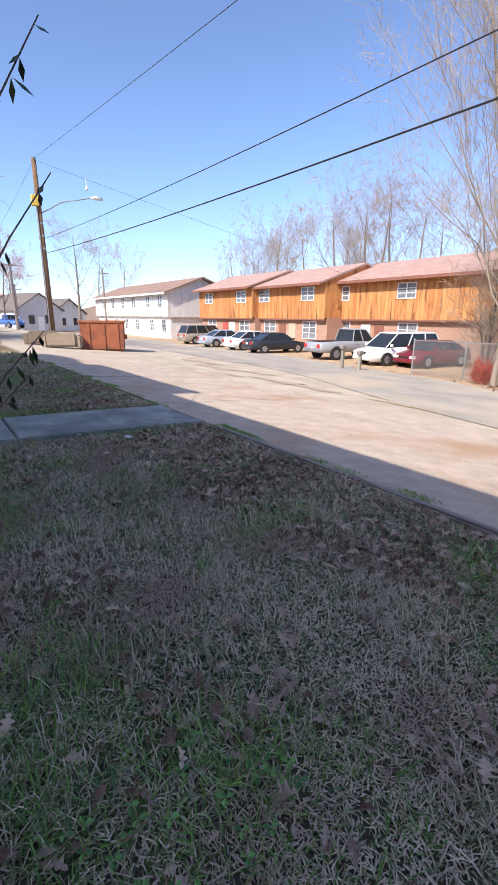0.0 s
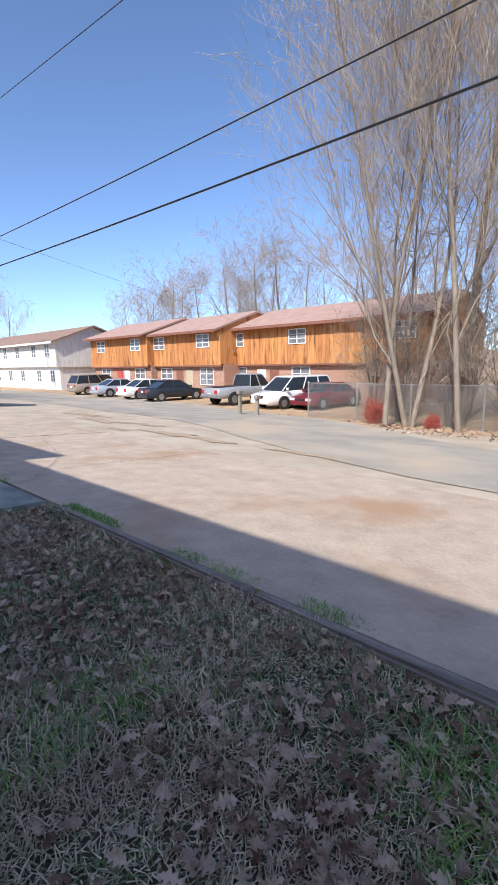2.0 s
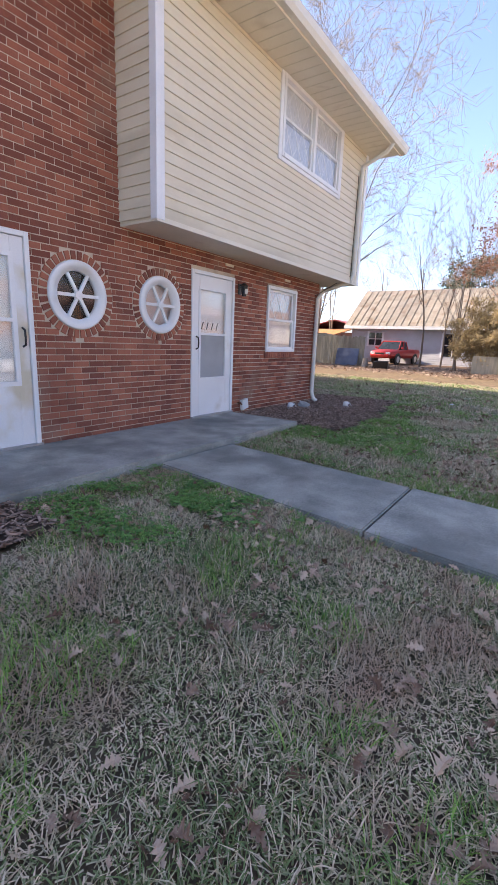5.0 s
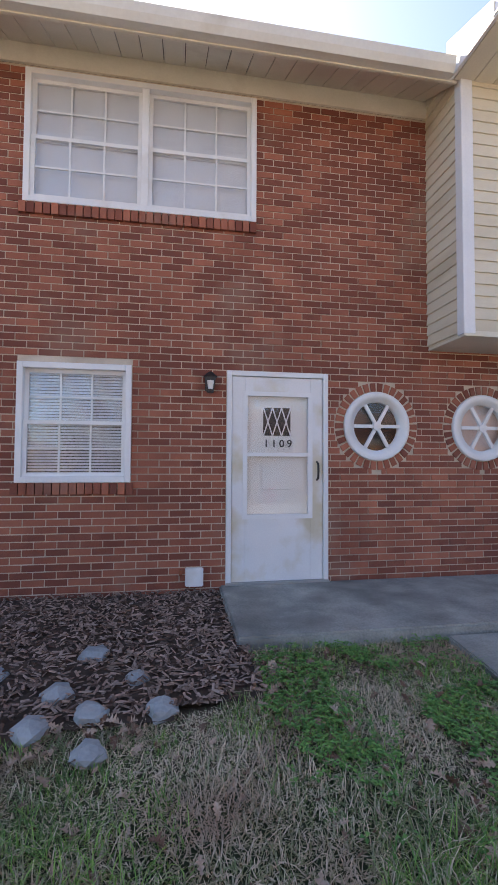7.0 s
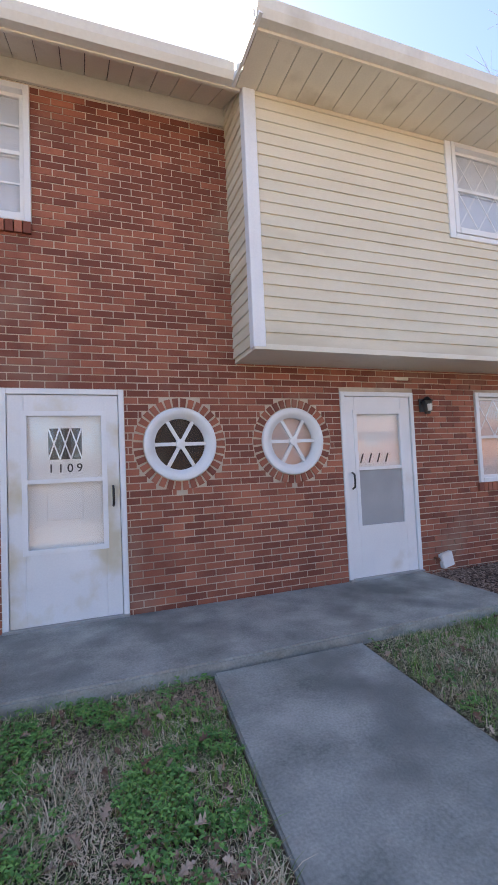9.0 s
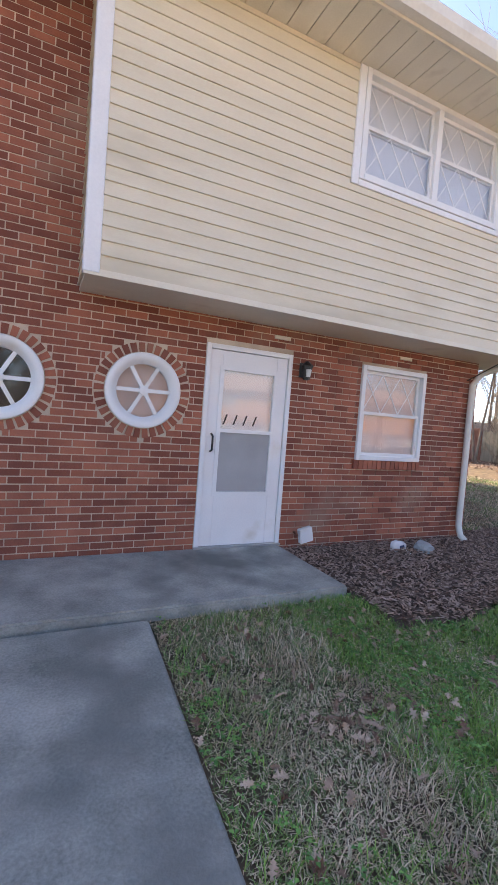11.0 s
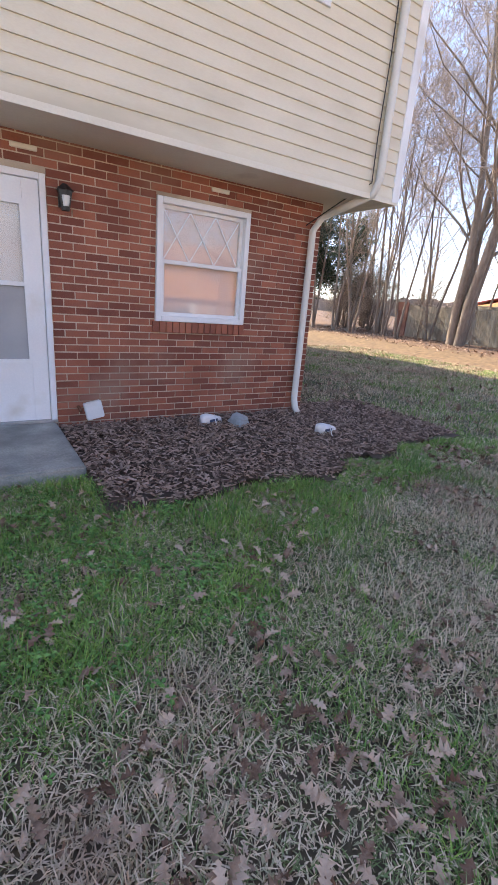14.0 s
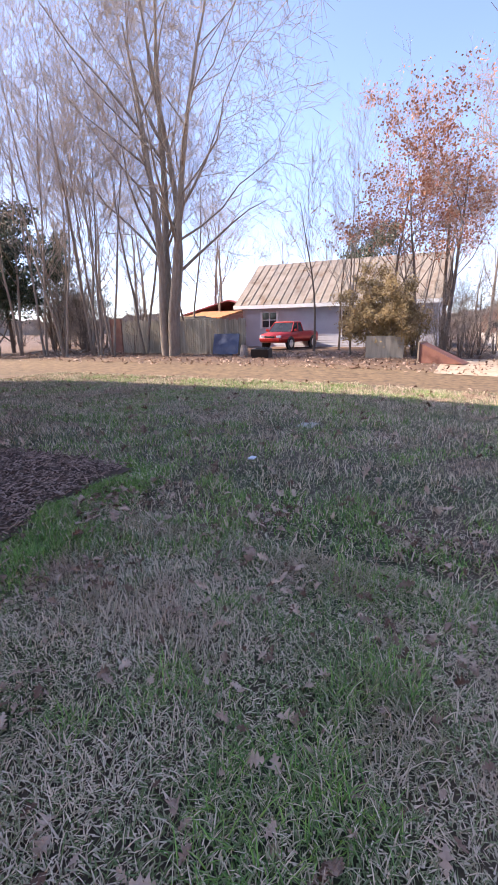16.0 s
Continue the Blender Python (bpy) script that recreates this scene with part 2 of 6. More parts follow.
M["houseglass"] = mat("house_window_glass", (0.10, 0.11, 0.125), (0.26, 0.27, 0.29), 0.12, 1.5, 6, 0)
M["glass"] = glass_mat("window_glass", alpha=0.06)
M["distant"] = mat("distant_woods", (0.25, 0.19, 0.15), (0.36, 0.29, 0.24), 1.0, 0.3, 2, 0)
PAINT = {k: mat(k + "_car_paint", c, tuple(min(1, q * 1.12) for q in c), 0.3, 1, 5, 0, metal=0.2) for k, c in
         dict(gold=(0.30, 0.25, 0.20), silver=(0.36, 0.39, 0.45), white=(0.74, 0.74, 0.74), black=(0.03, 0.035, 0.045), grey=(0.34, 0.35, 0.37), maroon=(0.18, 0.02, 0.03), red=(0.45, 0.03, 0.025), blue=(0.06, 0.16, 0.5)).items()}


# ---- mesh helpers ----
def boxes(spec):
    """One bmesh of boxes (x0, y0, z0, x1, y1, z1)."""
    bm = bmesh.new()
    for x0, y0, z0, x1, y1, z1 in spec:
        box(bm, x0, y0, z0, x1, y1, z1)
    return bm


def box(bm, x0, y0, z0, x1, y1, z1, m=None):
    v = [bm.verts.new(Vector(c) if m is None else m @ Vector(c)) for c in
         ((x0, y0, z0), (x1, y0, z0), (x1, y1, z0), (x0, y1, z0), (x0, y0, z1), (x1, y0, z1), (x1, y1, z1), (x0, y1, z1))]
    for f in ((0, 3, 2, 1), (4, 5, 6, 7), (0, 1, 5, 4), (1, 2, 6, 5), (2, 3, 7, 6), (3, 0, 4, 7)):
        bm.faces.new([v[i] for i in f])


def soft(bm, w=0.005, seg=1):
    bmesh.ops.bevel(bm, geom=bm.edges[:], offset=w, segments=seg, affect="EDGES", clamp_overlap=True)
    return bm


def prism(pts, d0, d1, axis="y"):
    """A polygon in the plane across axis, drawn out from d0 to d1."""
    bm = bmesh.new()
    def at(p, d):
        return (p[0], d, p[1]) if axis == "y" else (d, p[0], p[1]) if axis == "x" else (p[0], p[1], d)
    a = [bm.verts.new(at(p, d0)) for p in pts]
    b = [bm.verts.new(at(p, d1)) for p in pts]
    bm.faces.new(a)
    bm.faces.new(b[::-1])
    for i in range(len(pts)):
        j = (i + 1) % len(pts)
        bm.faces.new((a[j], a[i], b[i], b[j]))
    bmesh.ops.recalc_face_normals(bm, faces=bm.faces[:])
    return bm


def tube(points, radii, sides=8, bm=None, cap=True):
    bm = bm or bmesh.new()
    pts = [Vector(p) for p in points]
    radii = radii if isinstance(radii, (list, tuple)) else [radii] * len(pts)
    rings = []
    for i, p in enumerate(pts):
        d = (pts[min(i + 1, len(pts) - 1)] - pts[max(i - 1, 0)]).normalized()
        u = d.orthogonal().normalized() if i == 0 else (u - d * u.dot(d)).normalized()
        w = d.cross(u)
        rings.append([bm.verts.new(p + (u * math.cos(2 * math.pi * k / sides) + w * math.sin(2 * math.pi * k / sides)) * radii[i]) for k in range(sides)])
    for r, s in zip(rings, rings[1:]):
        for k in range(sides):
            bm.faces.new((r[k], r[(k + 1) % sides], s[(k + 1) % sides], s[k]))
    if cap:
        bm.faces.new(rings[0][::-1])
        bm.faces.new(rings[-1])
    return bm


def mesh_of(name, bm, material, smooth=False):
    me = bpy.data.meshes.new(name)
    bm.to_mesh(me)
    bm.free()
    me.materials.append(material)
    if smooth:
        me.polygons.foreach_set("use_smooth", [True] * len(me.polygons))
    return me


def part(name, bm, material, parent=None, label="", smooth=False):
    ob = new(name, mesh_of(name, bm, material, smooth))
    if parent:
        ob.parent = parent
    if label:
        tagged(ob, label)
    return ob


def thing(name, label, category, at=None, group="", kind=""):
    ob = new(name)
    ob.empty_display_size = 0.1
    if at is not None:
        ob.matrix_world = at
    return tagged(ob, label, category, group, kind)


def lone(name, bm, material, label, category, group="", kind="", smooth=False):
    return tagged(part(name, bm, material, None, "", smooth), label, category, group, kind)


def raw_mesh(name, verts, faces, material, smooth=False):
    me = bpy.data.meshes.new(name)
    me.from_pydata(verts, [], faces)
    me.materials.append(material)
    if smooth:
        me.polygons.foreach_set("use_smooth", [True] * len(me.polygons))
    return me


# ---- ground ----
def ease(v, a, b):
    u = min(1.0, max(0.0, (v - a) / (b - a)))
    return u * u * (3 - 2 * u)


def gz(x, y):
    """Height of the ground: a lawn by the house, a lot that falls to the street, level beyond."""
    z = -0.1 - 0.1 * ease(-y, 1.3, 5.6)
    fall = min(max(-5.6 - y, 0), 16) * 0.0743
    return z - fall * (1 - 0.7 * ease(x, 14, 26) * ease(y, -15, -10))


def ground_material():
    m = mat("ground_soil", (0.055, 0.04, 0.026), (0.14, 0.10, 0.066), 0.95, 1.2, 40, 0.8, third=(0.04, 0.05, 0.02), third_scale=0.9, third_cut=0.55)
    nt = m.node_tree
    N, L = nt.nodes, nt.links
    p = N["Principled BSDF"]
    base = p.inputs["Base Color"].links[0].from_socket
    geo, sep = N.new("ShaderNodeNewGeometry"), N.new("ShaderNodeSeparateXYZ")
    L.new(geo.outputs["Position"], sep.inputs[0])
    wob = N.new("ShaderNodeTexNoise")
    wob.inputs["Scale"].default_value, wob.inputs["Detail"].default_value = 0.6, 6
    L.new(geo.outputs["Position"], wob.inputs["Vector"])

    def layer(base, axis, start, end, wobble, ca, cb, sc):
        w = N.new("ShaderNodeMath")
        w.operation = "MULTIPLY_ADD"
        L.new(wob.outputs[0], w.inputs[0])
        w.inputs[1].default_value = wobble
        L.new(sep.outputs[axis], w.inputs[2])
        r = N.new("ShaderNodeMapRange")
        L.new(w.outputs[0], r.inputs[0])
        r.inputs[1].default_value, r.inputs[2].default_value = start + wobble / 2, end + wobble / 2
        n = N.new("ShaderNodeTexNoise")
        n.inputs["Scale"].default_value, n.inputs["Detail"].default_value = sc, 9
        L.new(geo.outputs["Position"], n.inputs["Vector"])
        c = N.new("ShaderNodeValToRGB")
        c.color_ramp.elements[0].position, c.color_ramp.elements[1].position = 0.35, 0.65
        c.color_ramp.elements[0].color, c.color_ramp.elements[1].color = (*ca, 1), (*cb, 1)
        L.new(n.outputs[0], c.inputs[0])
        x = N.new("ShaderNodeMix")
        x.data_type = "RGBA"
        L.new(r.outputs[0], x.inputs["Factor"])
        L.new(base, x.inputs["A"])
        L.new(c.outputs[0], x.inputs["B"])
        return x.outputs["Result"]
    out = layer(base, 0, 8.0, 14, 3.0, (0.085, 0.054, 0.028), (0.205, 0.135, 0.07), 6.0)
    out = layer(out, 0, 17, 19, 2.0, (0.07, 0.04, 0.025), (0.19, 0.115, 0.07), 6.0)
    out = layer(out, 1, -5.6, -5.9, 0.2, (0.42, 0.34, 0.25), (0.54, 0.46, 0.36), 1.2)
    out = layer(out, 1, -17.5, -18.5, 2.0, (0.40, 0.26, 0.15), (0.52, 0.38, 0.24), 2.0)
    L.new(out, p.inputs["Base Color"])
    return m


def build_ground():
    xs = sorted({*np.arange(-40, 60.01, 1.0).tolist(), *np.arange(-12, 12, 0.25).tolist(), -1500, -400, -120, 90, 140, 400, 1500})
    ys = sorted({*np.arange(-34, 30.01, 1.0).tolist(), *np.arange(-7, 0, 0.25).tolist(), -1500, -400, -100, -50, 60, 120, 400, 1500})
    verts = [(x, y, gz(x, y) + (0.02 * noise.noise((x * 0.9, y * 0.9, 0)) if -5.4 < y < 8 else 0)) for y in ys for x in xs]
    w = len(xs)
    faces = [(j * w + i, j * w + i + 1, (j + 1) * w + i + 1, (j + 1) * w + i) for j in range(len(ys) - 1) for i in range(w - 1)]
    ob = new("ground", raw_mesh("ground", verts, faces, ground_material(), True))
    tagged(ob, "winter lawn soil, sandy dirt and leaf litter", "ground", kind="structure")


build_ground()


def sheet(name, poly_rows, lift, material, label, category, thick=0.0, kind="structure"):
    """A surface that follows the ground: rows of points joined into strips."""
    verts, faces = [], []
    w = len(poly_rows[0])
    for row in poly_rows:
        for x, y in row:
            verts.append((x, y, gz(x, y) + lift))
    for j in range(len(poly_rows) - 1):
        for i in range(w - 1):
            faces.append((j * w + i, (j + 1) * w + i, (j + 1) * w + i + 1, j * w + i + 1))
    return tagged(new(name, raw_mesh(name, verts, faces, material)), label, category, kind=kind)


def road_mid(x):
    """The street's two edges, which bend away towards the white house."""
    far = -14.3 - 5.3 * ease(x, -5, 4) - 3.3 * ease(x, 3, 18) if x > -5 else -14.3 + 0.25 * min(20, -5 - x)
    near = -9.7 - 4.1 * ease(x, -6, 8) - 0.8 * ease(x, 8, 20) if x > -6 else -9.7 + 0.25 * min(20, -6 - x)
    return near, far


_rows = []
for x in np.arange(-40, 61, 1.0):
    n, f = road_mid(x)
    _rows.append([(x + 0.0, n + (f - n) * k / 10 + (0.25 * noise.noise((x * 0.5, k, 3)) if k in (0, 10) else 0)) for k in range(11)])
sheet("road", _rows, 0.012, M["asphalt"], "sun-bleached worn asphalt street with dusty edges", "road")

# concrete lot: slabs with open joints
lot = thing("pavement_lot", "pale concrete parking lot slabs with dark joints", "parking lot", kind="structure")
_lotx = [-24, -19.4, -15.6, -11.8, -8.0, -4.35, -0.6, 3.2, 7.0, 10.8]
for i in range(len(_lotx) - 1):
    for y0, y1 in ((-5.68, -9.3),):
        x0, x1 = _lotx[i] + 0.008, _lotx[i + 1] - 0.008
        nx, ny = 8, 8
        vs, fs = [], []
        for j in range(ny + 1):
            for k in range(nx + 1):
                x, y = x0 + (x1 - x0) * k / nx, y0 + (y1 - y0) * j / ny
                if j == ny:
                    y += 0.5 * noise.noise((x * 0.7, 2, 0))
                vs.append((x, y, gz(x, y) + 0.022 + 0.008 * math.sin(i * 3.7)))
        for j in range(ny):
            for k in range(nx):
                a = j * (nx + 1) + k
                fs.append((a, a + nx + 1, a + nx + 2, a + 1))
        rim = [j * (nx + 1) for j in range(ny + 1)] + [ny * (nx + 1) + k for k in range(1, nx + 1)] + [j * (nx + 1) + nx for j in range(ny - 1, -1, -1)] + list(range(nx - 1, 0, -1))
        low = len(vs)
        vs += [(vs[r][0], vs[r][1], vs[r][2] - 0.06) for r in rim]
        for q in range(len(rim)):
            n2 = (q + 1) % len(rim)
            fs.append((rim[q], rim[n2], low + n2, low + q))
        s = new("slab", raw_mesh("slab", vs, fs, M["lot"]))
        s.parent = lot


def crack(points, width, lift, name="crack", parent=lot):
    """A thin wandering crack filled with dirt."""
    vs, fs = [], []
    rnd = random.Random(str(points[0]))
    pts = []
    for (xa, ya), (xb, yb) in zip(points, points[1:]):
        for k in range(10):
            pts.append((xa + (xb - xa) * k / 10 + rnd.uniform(-0.02, 0.02), ya + (yb - ya) * k / 10 + rnd.uniform(-0.02, 0.02)))
    for i, (x, y) in enumerate(pts):
        w = width * rnd.uniform(0.4, 1.3) / 2
        d = Vector((pts[min(i + 1, len(pts) - 1)][0] - pts[max(i - 1, 0)][0], pts[min(i + 1, len(pts) - 1)][1] - pts[max(i - 1, 0)][1])).normalized()
        vs += [(x - d.y * w, y + d.x * w, gz(x, y) + lift), (x + d.y * w, y - d.x * w, gz(x, y) + lift)]
    for i in range(len(pts) - 1):
        fs.append((2 * i, 2 * i + 1, 2 * i + 3, 2 * i + 2))
    part_ob = new(name, raw_mesh(name, vs, fs, M["crack"]))
    part_ob.parent = parent


crack([(-1.2, -5.9), (0.4, -7.0), (2.5, -7.6), (4.0, -9.2)], 0.006, 0.036)
crack([(-7.5, -6.2), (-6.2, -7.0), (-5.5, -9.0)], 0.006, 0.036)


def dirt_patch(x, y, rx, ry, seed):
    """A thin ragged film of washed-out dirt and crumbled paving."""
    vs, fs, n = [], [], 40
    vs.append((x, y, gz(x, y) + 0.02))
    for ring in (0.6, 1.0):
        for q in range(n):
            a = 2 * math.pi * q / n
            k = ring * (0.7 + 0.75 * noise.noise((math.cos(a) * 2.2, math.sin(a) * 2.2, seed)) + 0.3 * noise.noise((math.cos(a) * 7, math.sin(a) * 7, seed)))
            px, py = x + rx * k * math.cos(a), y + ry * k * math.sin(a)
            vs.append((px, py, gz(px, py) + (0.02 if ring < 1 else 0.013)))
    for q in range(n):
        r = (q + 1) % n
        fs += [(0, 1 + q, 1 + r), (1 + q, 1 + n + q, 1 + n + r, 1 + r)]
    ob = new("dirt_patch", raw_mesh("dirt_patch", vs, fs, M["dirtpatch"]))
    ob.parent = lot
    tagged(ob, "rusty washed-out dirt")


for q, (x, y, rx, ry) in enumerate(((2.2, -10.6, 1.6, 0.35), (4.6, -11.6, 1.2, 0.3), (6.8, -11.2, 1.7, 0.45), (0.6, -10.5, 0.9, 0.22), (-1.8, -10.6, 1.1, 0.2), (3.9, -10.2, 0.7, 0.16), (9.4, -12.0, 1.8, 0.5))):
    dirt_patch(x, y, rx, ry, q * 3.7)
# walk from the porch to the lot, and the porch slab
walkway = thing("pavement_walk", "grey worn concrete footpath of poured slabs", "footpath", kind="structure")
_cut = [-1.32, -3.45, -5.62]
for y0, y1 in zip(_cut, _cut[1:]):
    def side(y, left):
        k = (y + 1.3) / -4.3
        return (-1.9 - 0.33 * k) if left else (-0.74 - 0.20 * k)
    bm = bmesh.new()
    y0 -= 0.008
    y1 += 0.008
    top = [(side(y0, 1), y0), (side(y0, 0), y0), (side(y1, 0), y1), (side(y1, 1), y1)]
    zt = [-0.055 if y > -1.4 else gz(0, y) + 0.045 for _, y in top]
    a = [bm.verts.new((x, y, z)) for (x, y), z in zip(top, zt)]
    b = [bm.verts.new((x, y, z - 0.2)) for (x, y), z in zip(top, zt)]
    bm.faces.new(a[::-1])
    for q in range(4):
        bm.faces.new((a[q], a[(q + 1) % 4], b[(q + 1) % 4], b[q]))
    bmesh.ops.recalc_face_normals(bm, faces=bm.faces[:])
    part("slab", soft(bm, 0.012, 2), M["concrete"], walkway)
porch = boxes([(-3.42, -1.28, -0.3, 0.98, 0.0, -0.005)])
soft(porch, 0.015, 2)
lone("porch_slab", porch, M["concrete"], "low grey concrete porch slab before two doors", "porch slab", kind="structure")

# ---- the apartment house ----
OPEN = [(-3.36, 0.0, -2.33, 2.07), (0.0, 0.0, 0.996, 2.09), (1.957, 0.972, 2.984, 2.105), (-5.27, 0.98, -4.26, 2.08), (-5.26, 3.56, -3.08, 4.83)]
ROUND = [(-1.806, 1.548), (-0.6, 1.55)]
WX0, WX1, WZ0, WZ1 = -14.0, 3.96, -0.3, 4.87
R_IN, R_OUT = 0.35, 0.455


def carve(x0, x1, z0, z1, rounds=True):
    """What is left of a strip of wall between the openings."""
    spans = [(x0, x1)]
    cuts = [(a, c) for a, b, c, d in OPEN if z1 > b + 0.002 and z0 < d - 0.002]
    if rounds:
        for cx, cz in ROUND:
            h = max(0.0, abs((z0 + z1) / 2 - cz) - 0.006)
            if h < R_OUT:
                w = math.sqrt(R_OUT ** 2 - h ** 2)
                cuts.append((cx - w, cx + w))
    for a, b in cuts:
        spans = [s for p, q in spans for s in ((p, min(q, a)), (max(p, b), q)) if s[1] - s[0] > 0.012]
    return spans


wall = thing("wall_front", "red brick ground floor front wall with pale mortar", "wall", kind="structure")
bm = bmesh.new()
zs = sorted({WZ0, WZ1, *[v for o in OPEN for v in (o[1], o[3])], *[cz + s * 0.46 for _, cz in ROUND for s in (-1, 1)]})
for za, zb in zip(zs, zs[1:]):
    if zb - za < 1e-4:
        continue
    spans = carve(WX0, WX1, za, zb, False)
    for cx, cz in ROUND:
        if za > cz - 0.47 and zb < cz + 0.47 and zb > cz - 0.4 and za < cz + 0.4:
            spans = [s for p, q in spans for s in ((p, min(q, cx - 0.46)), (max(p, cx + 0.46), q)) if s[1] > s[0]]
    for p, q in spans:
        box(bm, p, 0.003, za, q, 0.25, zb)
for cx, cz in ROUND:
    n = 48
    def sq(a):
        c, s = math.cos(a), math.sin(a)
        k = 0.462 / max(abs(c), abs(s))
        return cx + c * k, cz + s * k
    for k in range(n):
        a, b = 2 * math.pi * k / n, 2 * math.pi * (k + 1) / n
        pa, pb = sq(a), sq(b)
        ia, ib = (cx + 0.34 * math.cos(a), cz + 0.34 * math.sin(a)), (cx + 0.34 * math.cos(b), cz + 0.34 * math.sin(b))
        v = [bm.verts.new((p[0], 0.0035, p[1])) for p in (ia, ib, pb, pa)]
        bm.faces.new(v)
        v = [bm.verts.new(c) for c in ((ia[0], 0.0035, ia[1]), (ib[0], 0.0035, ib[1]), (ib[0], 0.25, ib[1]), (ia[0], 0.25, ia[1]))]
        bm.faces.new(v)
part("mortar", bm, M["mortar"], wall, "pale tan mortar bed")
# end wall and back of the house
lone("wall_east", boxes([(3.70, 0.25, -0.3, 3.96, 9.0, 5.6)]), M["brick"], "red brick end wall of the house", "wall", kind="structure")
lone("wall_back", boxes([(-14.0, 8.75, -0.3, 3.7, 9.0, 5.6), (-14.0, 0.25, -0.3, -13.75, 8.75, 5.6)]), M["brick"], "red brick rear walls of the house", "wall", kind="structure")
lone("ceiling", boxes([(-13.75, 0.25, 4.9, 3.7, 8.75, 4.95), (-13.75, 0.25, 2.38, 3.7, 8.75, 2.5)]), M["door_in"], "plain pale ceilings inside", "ceiling", kind="structure")
lone("floor", boxes([(-13.75, 0.25, -0.05, 3.7, 8.75, 0.0)]), M["dark"], "dark floor inside the house", "floor", kind="structure")
lone("wall_inner", boxes([(-13.75, 1.6, 0.0, 3.7, 1.7, 4.9)]), M["door_in"], "plain pale inner wall", "wall", kind="structure")

# upper floor in lap siding, standing out over the brick
SX0, SX1, SY, SZ0, SZ1 = -1.215, 4.48, -0.6, 2.385, 4.86
upper = thing("wall_upper", "cream vinyl lap siding box over the brick storey", "wall", kind="structure")
UW = (1.2, 3.76, 3.19, 4.80)
LAP = 0.112


def laps(bm, a0, a1, z, put):
    """One board, thick at its lower lip."""
    prof = ((0.0, z), (-0.018, z), (-0.018, z + 0.012), (-0.004, z + LAP), (0.0, z + LAP))
    va = [bm.verts.new(put(a0, d, h)) for d, h in prof]
    vb = [bm.verts.new(put(a1, d, h)) for d, h in prof]
    for i in range(len(prof) - 1):
        bm.faces.new((va[i], va[i + 1], vb[i + 1], vb[i]))
    bm.faces.new(va)
    bm.faces.new(vb[::-1])


z = SZ0 + 0.02
while z < SZ1 - 0.02:
    spans = [(SX0 + 0.1, SX1 - 0.09)]
    if z + LAP > UW[1] and z < UW[3]:
        spans = [(SX0 + 0.1, UW[0]), (UW[2], SX1 - 0.09)]
    for p, q in spans:
        bm = bmesh.new()
        laps(bm, p, q, z, lambda a, d, h: (a, SY + d, h))
        part("siding_board", bm, M["siding"], upper)
    z += LAP
z = SZ0 + 0.02
while z < 5.0:
    bm = bmesh.new()
    laps(bm, SY + 0.08, 0.0, z, lambda a, d, h: (SX0 + d, a, h))
    part("siding_board", bm, M["siding"], upper)
    z += LAP
part("sheathing", boxes([(SX0, SY + 0.003, SZ0, UW[0], SY + 0.1, SZ1), (UW[2], SY + 0.003, SZ0, SX1, SY + 0.1, SZ1), (UW[0], SY + 0.003, SZ0, UW[2], SY + 0.1, UW[1]),
                         (UW[0], SY + 0.003, UW[3], UW[2], SY + 0.1, SZ1), (SX0 + 0.003, SY + 0.1, SZ0, SX0 + 0.1, 0.0, 5.12), (SX0 + 0.003, SY + 0.003, SZ1, SX0 + 0.1, SY + 0.1, 5.12), (SX1 - 0.1, SY + 0.1, SZ0, SX1 - 0.003, 9.0, SZ1)]), M["siding"], upper)
part("corner_post", soft(boxes([(SX0 - 0.022, SY - 0.024, SZ0 - 0.01, SX0 + 0.1, SY + 0.08, SZ1 + 0.02)]), 0.006), M["white"], upper, "white corner trim")
part("corner_post", soft(boxes([(SX1 - 0.09, SY - 0.024, SZ0 - 0.01, SX1 + 0.022, SY + 0.08, SZ1 - 0.02)]), 0.006), M["white"], upper, "white corner trim")
part("underside", boxes([(SX0, SY, SZ0 - 0.025, SX1, 0.0, SZ0 - 0.002), (3.962, 0.0, SZ0 - 0.025, SX1, 9.0, SZ0 - 0.002)]), M["cream"], upper, "cream underside of the overhang")
part("drip_strip", boxes([(SX0 - 0.015, SY - 0.02, SZ0 - 0.03, SX1 + 0.015, SY, SZ0 + 0.02)]), M["cream"], upper)

# roof: two gable sections with soffits, fascia and gutters
roof = thing("roof", "dark shingled gable roof with cream soffits and gutters", "roof", kind="structure")
def roof_section(x0, x1, ye, ze, ridge_y, ridge_z, back_y):
    part("shingles", prism([(ye, ze), (ridge_y, ridge_z), (back_y, ze), (back_y, ze - 0.06), (ridge_y, ridge_z - 0.1), (ye, ze - 0.06)], x0, x1, "x"), M["shingle"], roof)
    part("gable", prism([(ye + 0.6, ze - 0.1), (ridge_y, ridge_z - 0.12), (back_y - 0.6, ze - 0.1)], x1 - 0.35, x1 - 0.25, "x"), M["siding"], roof)
roof_section(-14.3, -1.25, -0.61, 4.95, 4.2, 7.05, 9.5)
roof_section(-1.25, 4.75, -1.2, 4.97, 4.0, 6.75, 9.5)
part("frieze", boxes([(WX0, -0.025, 4.87, SX0, 0.0, 5.09)]), M["cream"], roof, "cream frieze board")
n = 0
x = -8.0
while x < -1.3:
    w = min(0.2, -1.25 - x)
    part("soffit_panel", prism([(-0.0, 5.085), (-0.56, 4.81), (-0.56, 4.795), (0.0, 5.07)], x + 0.004, x + w - 0.004, "x"), M["cream"], roof)
    x += 0.2
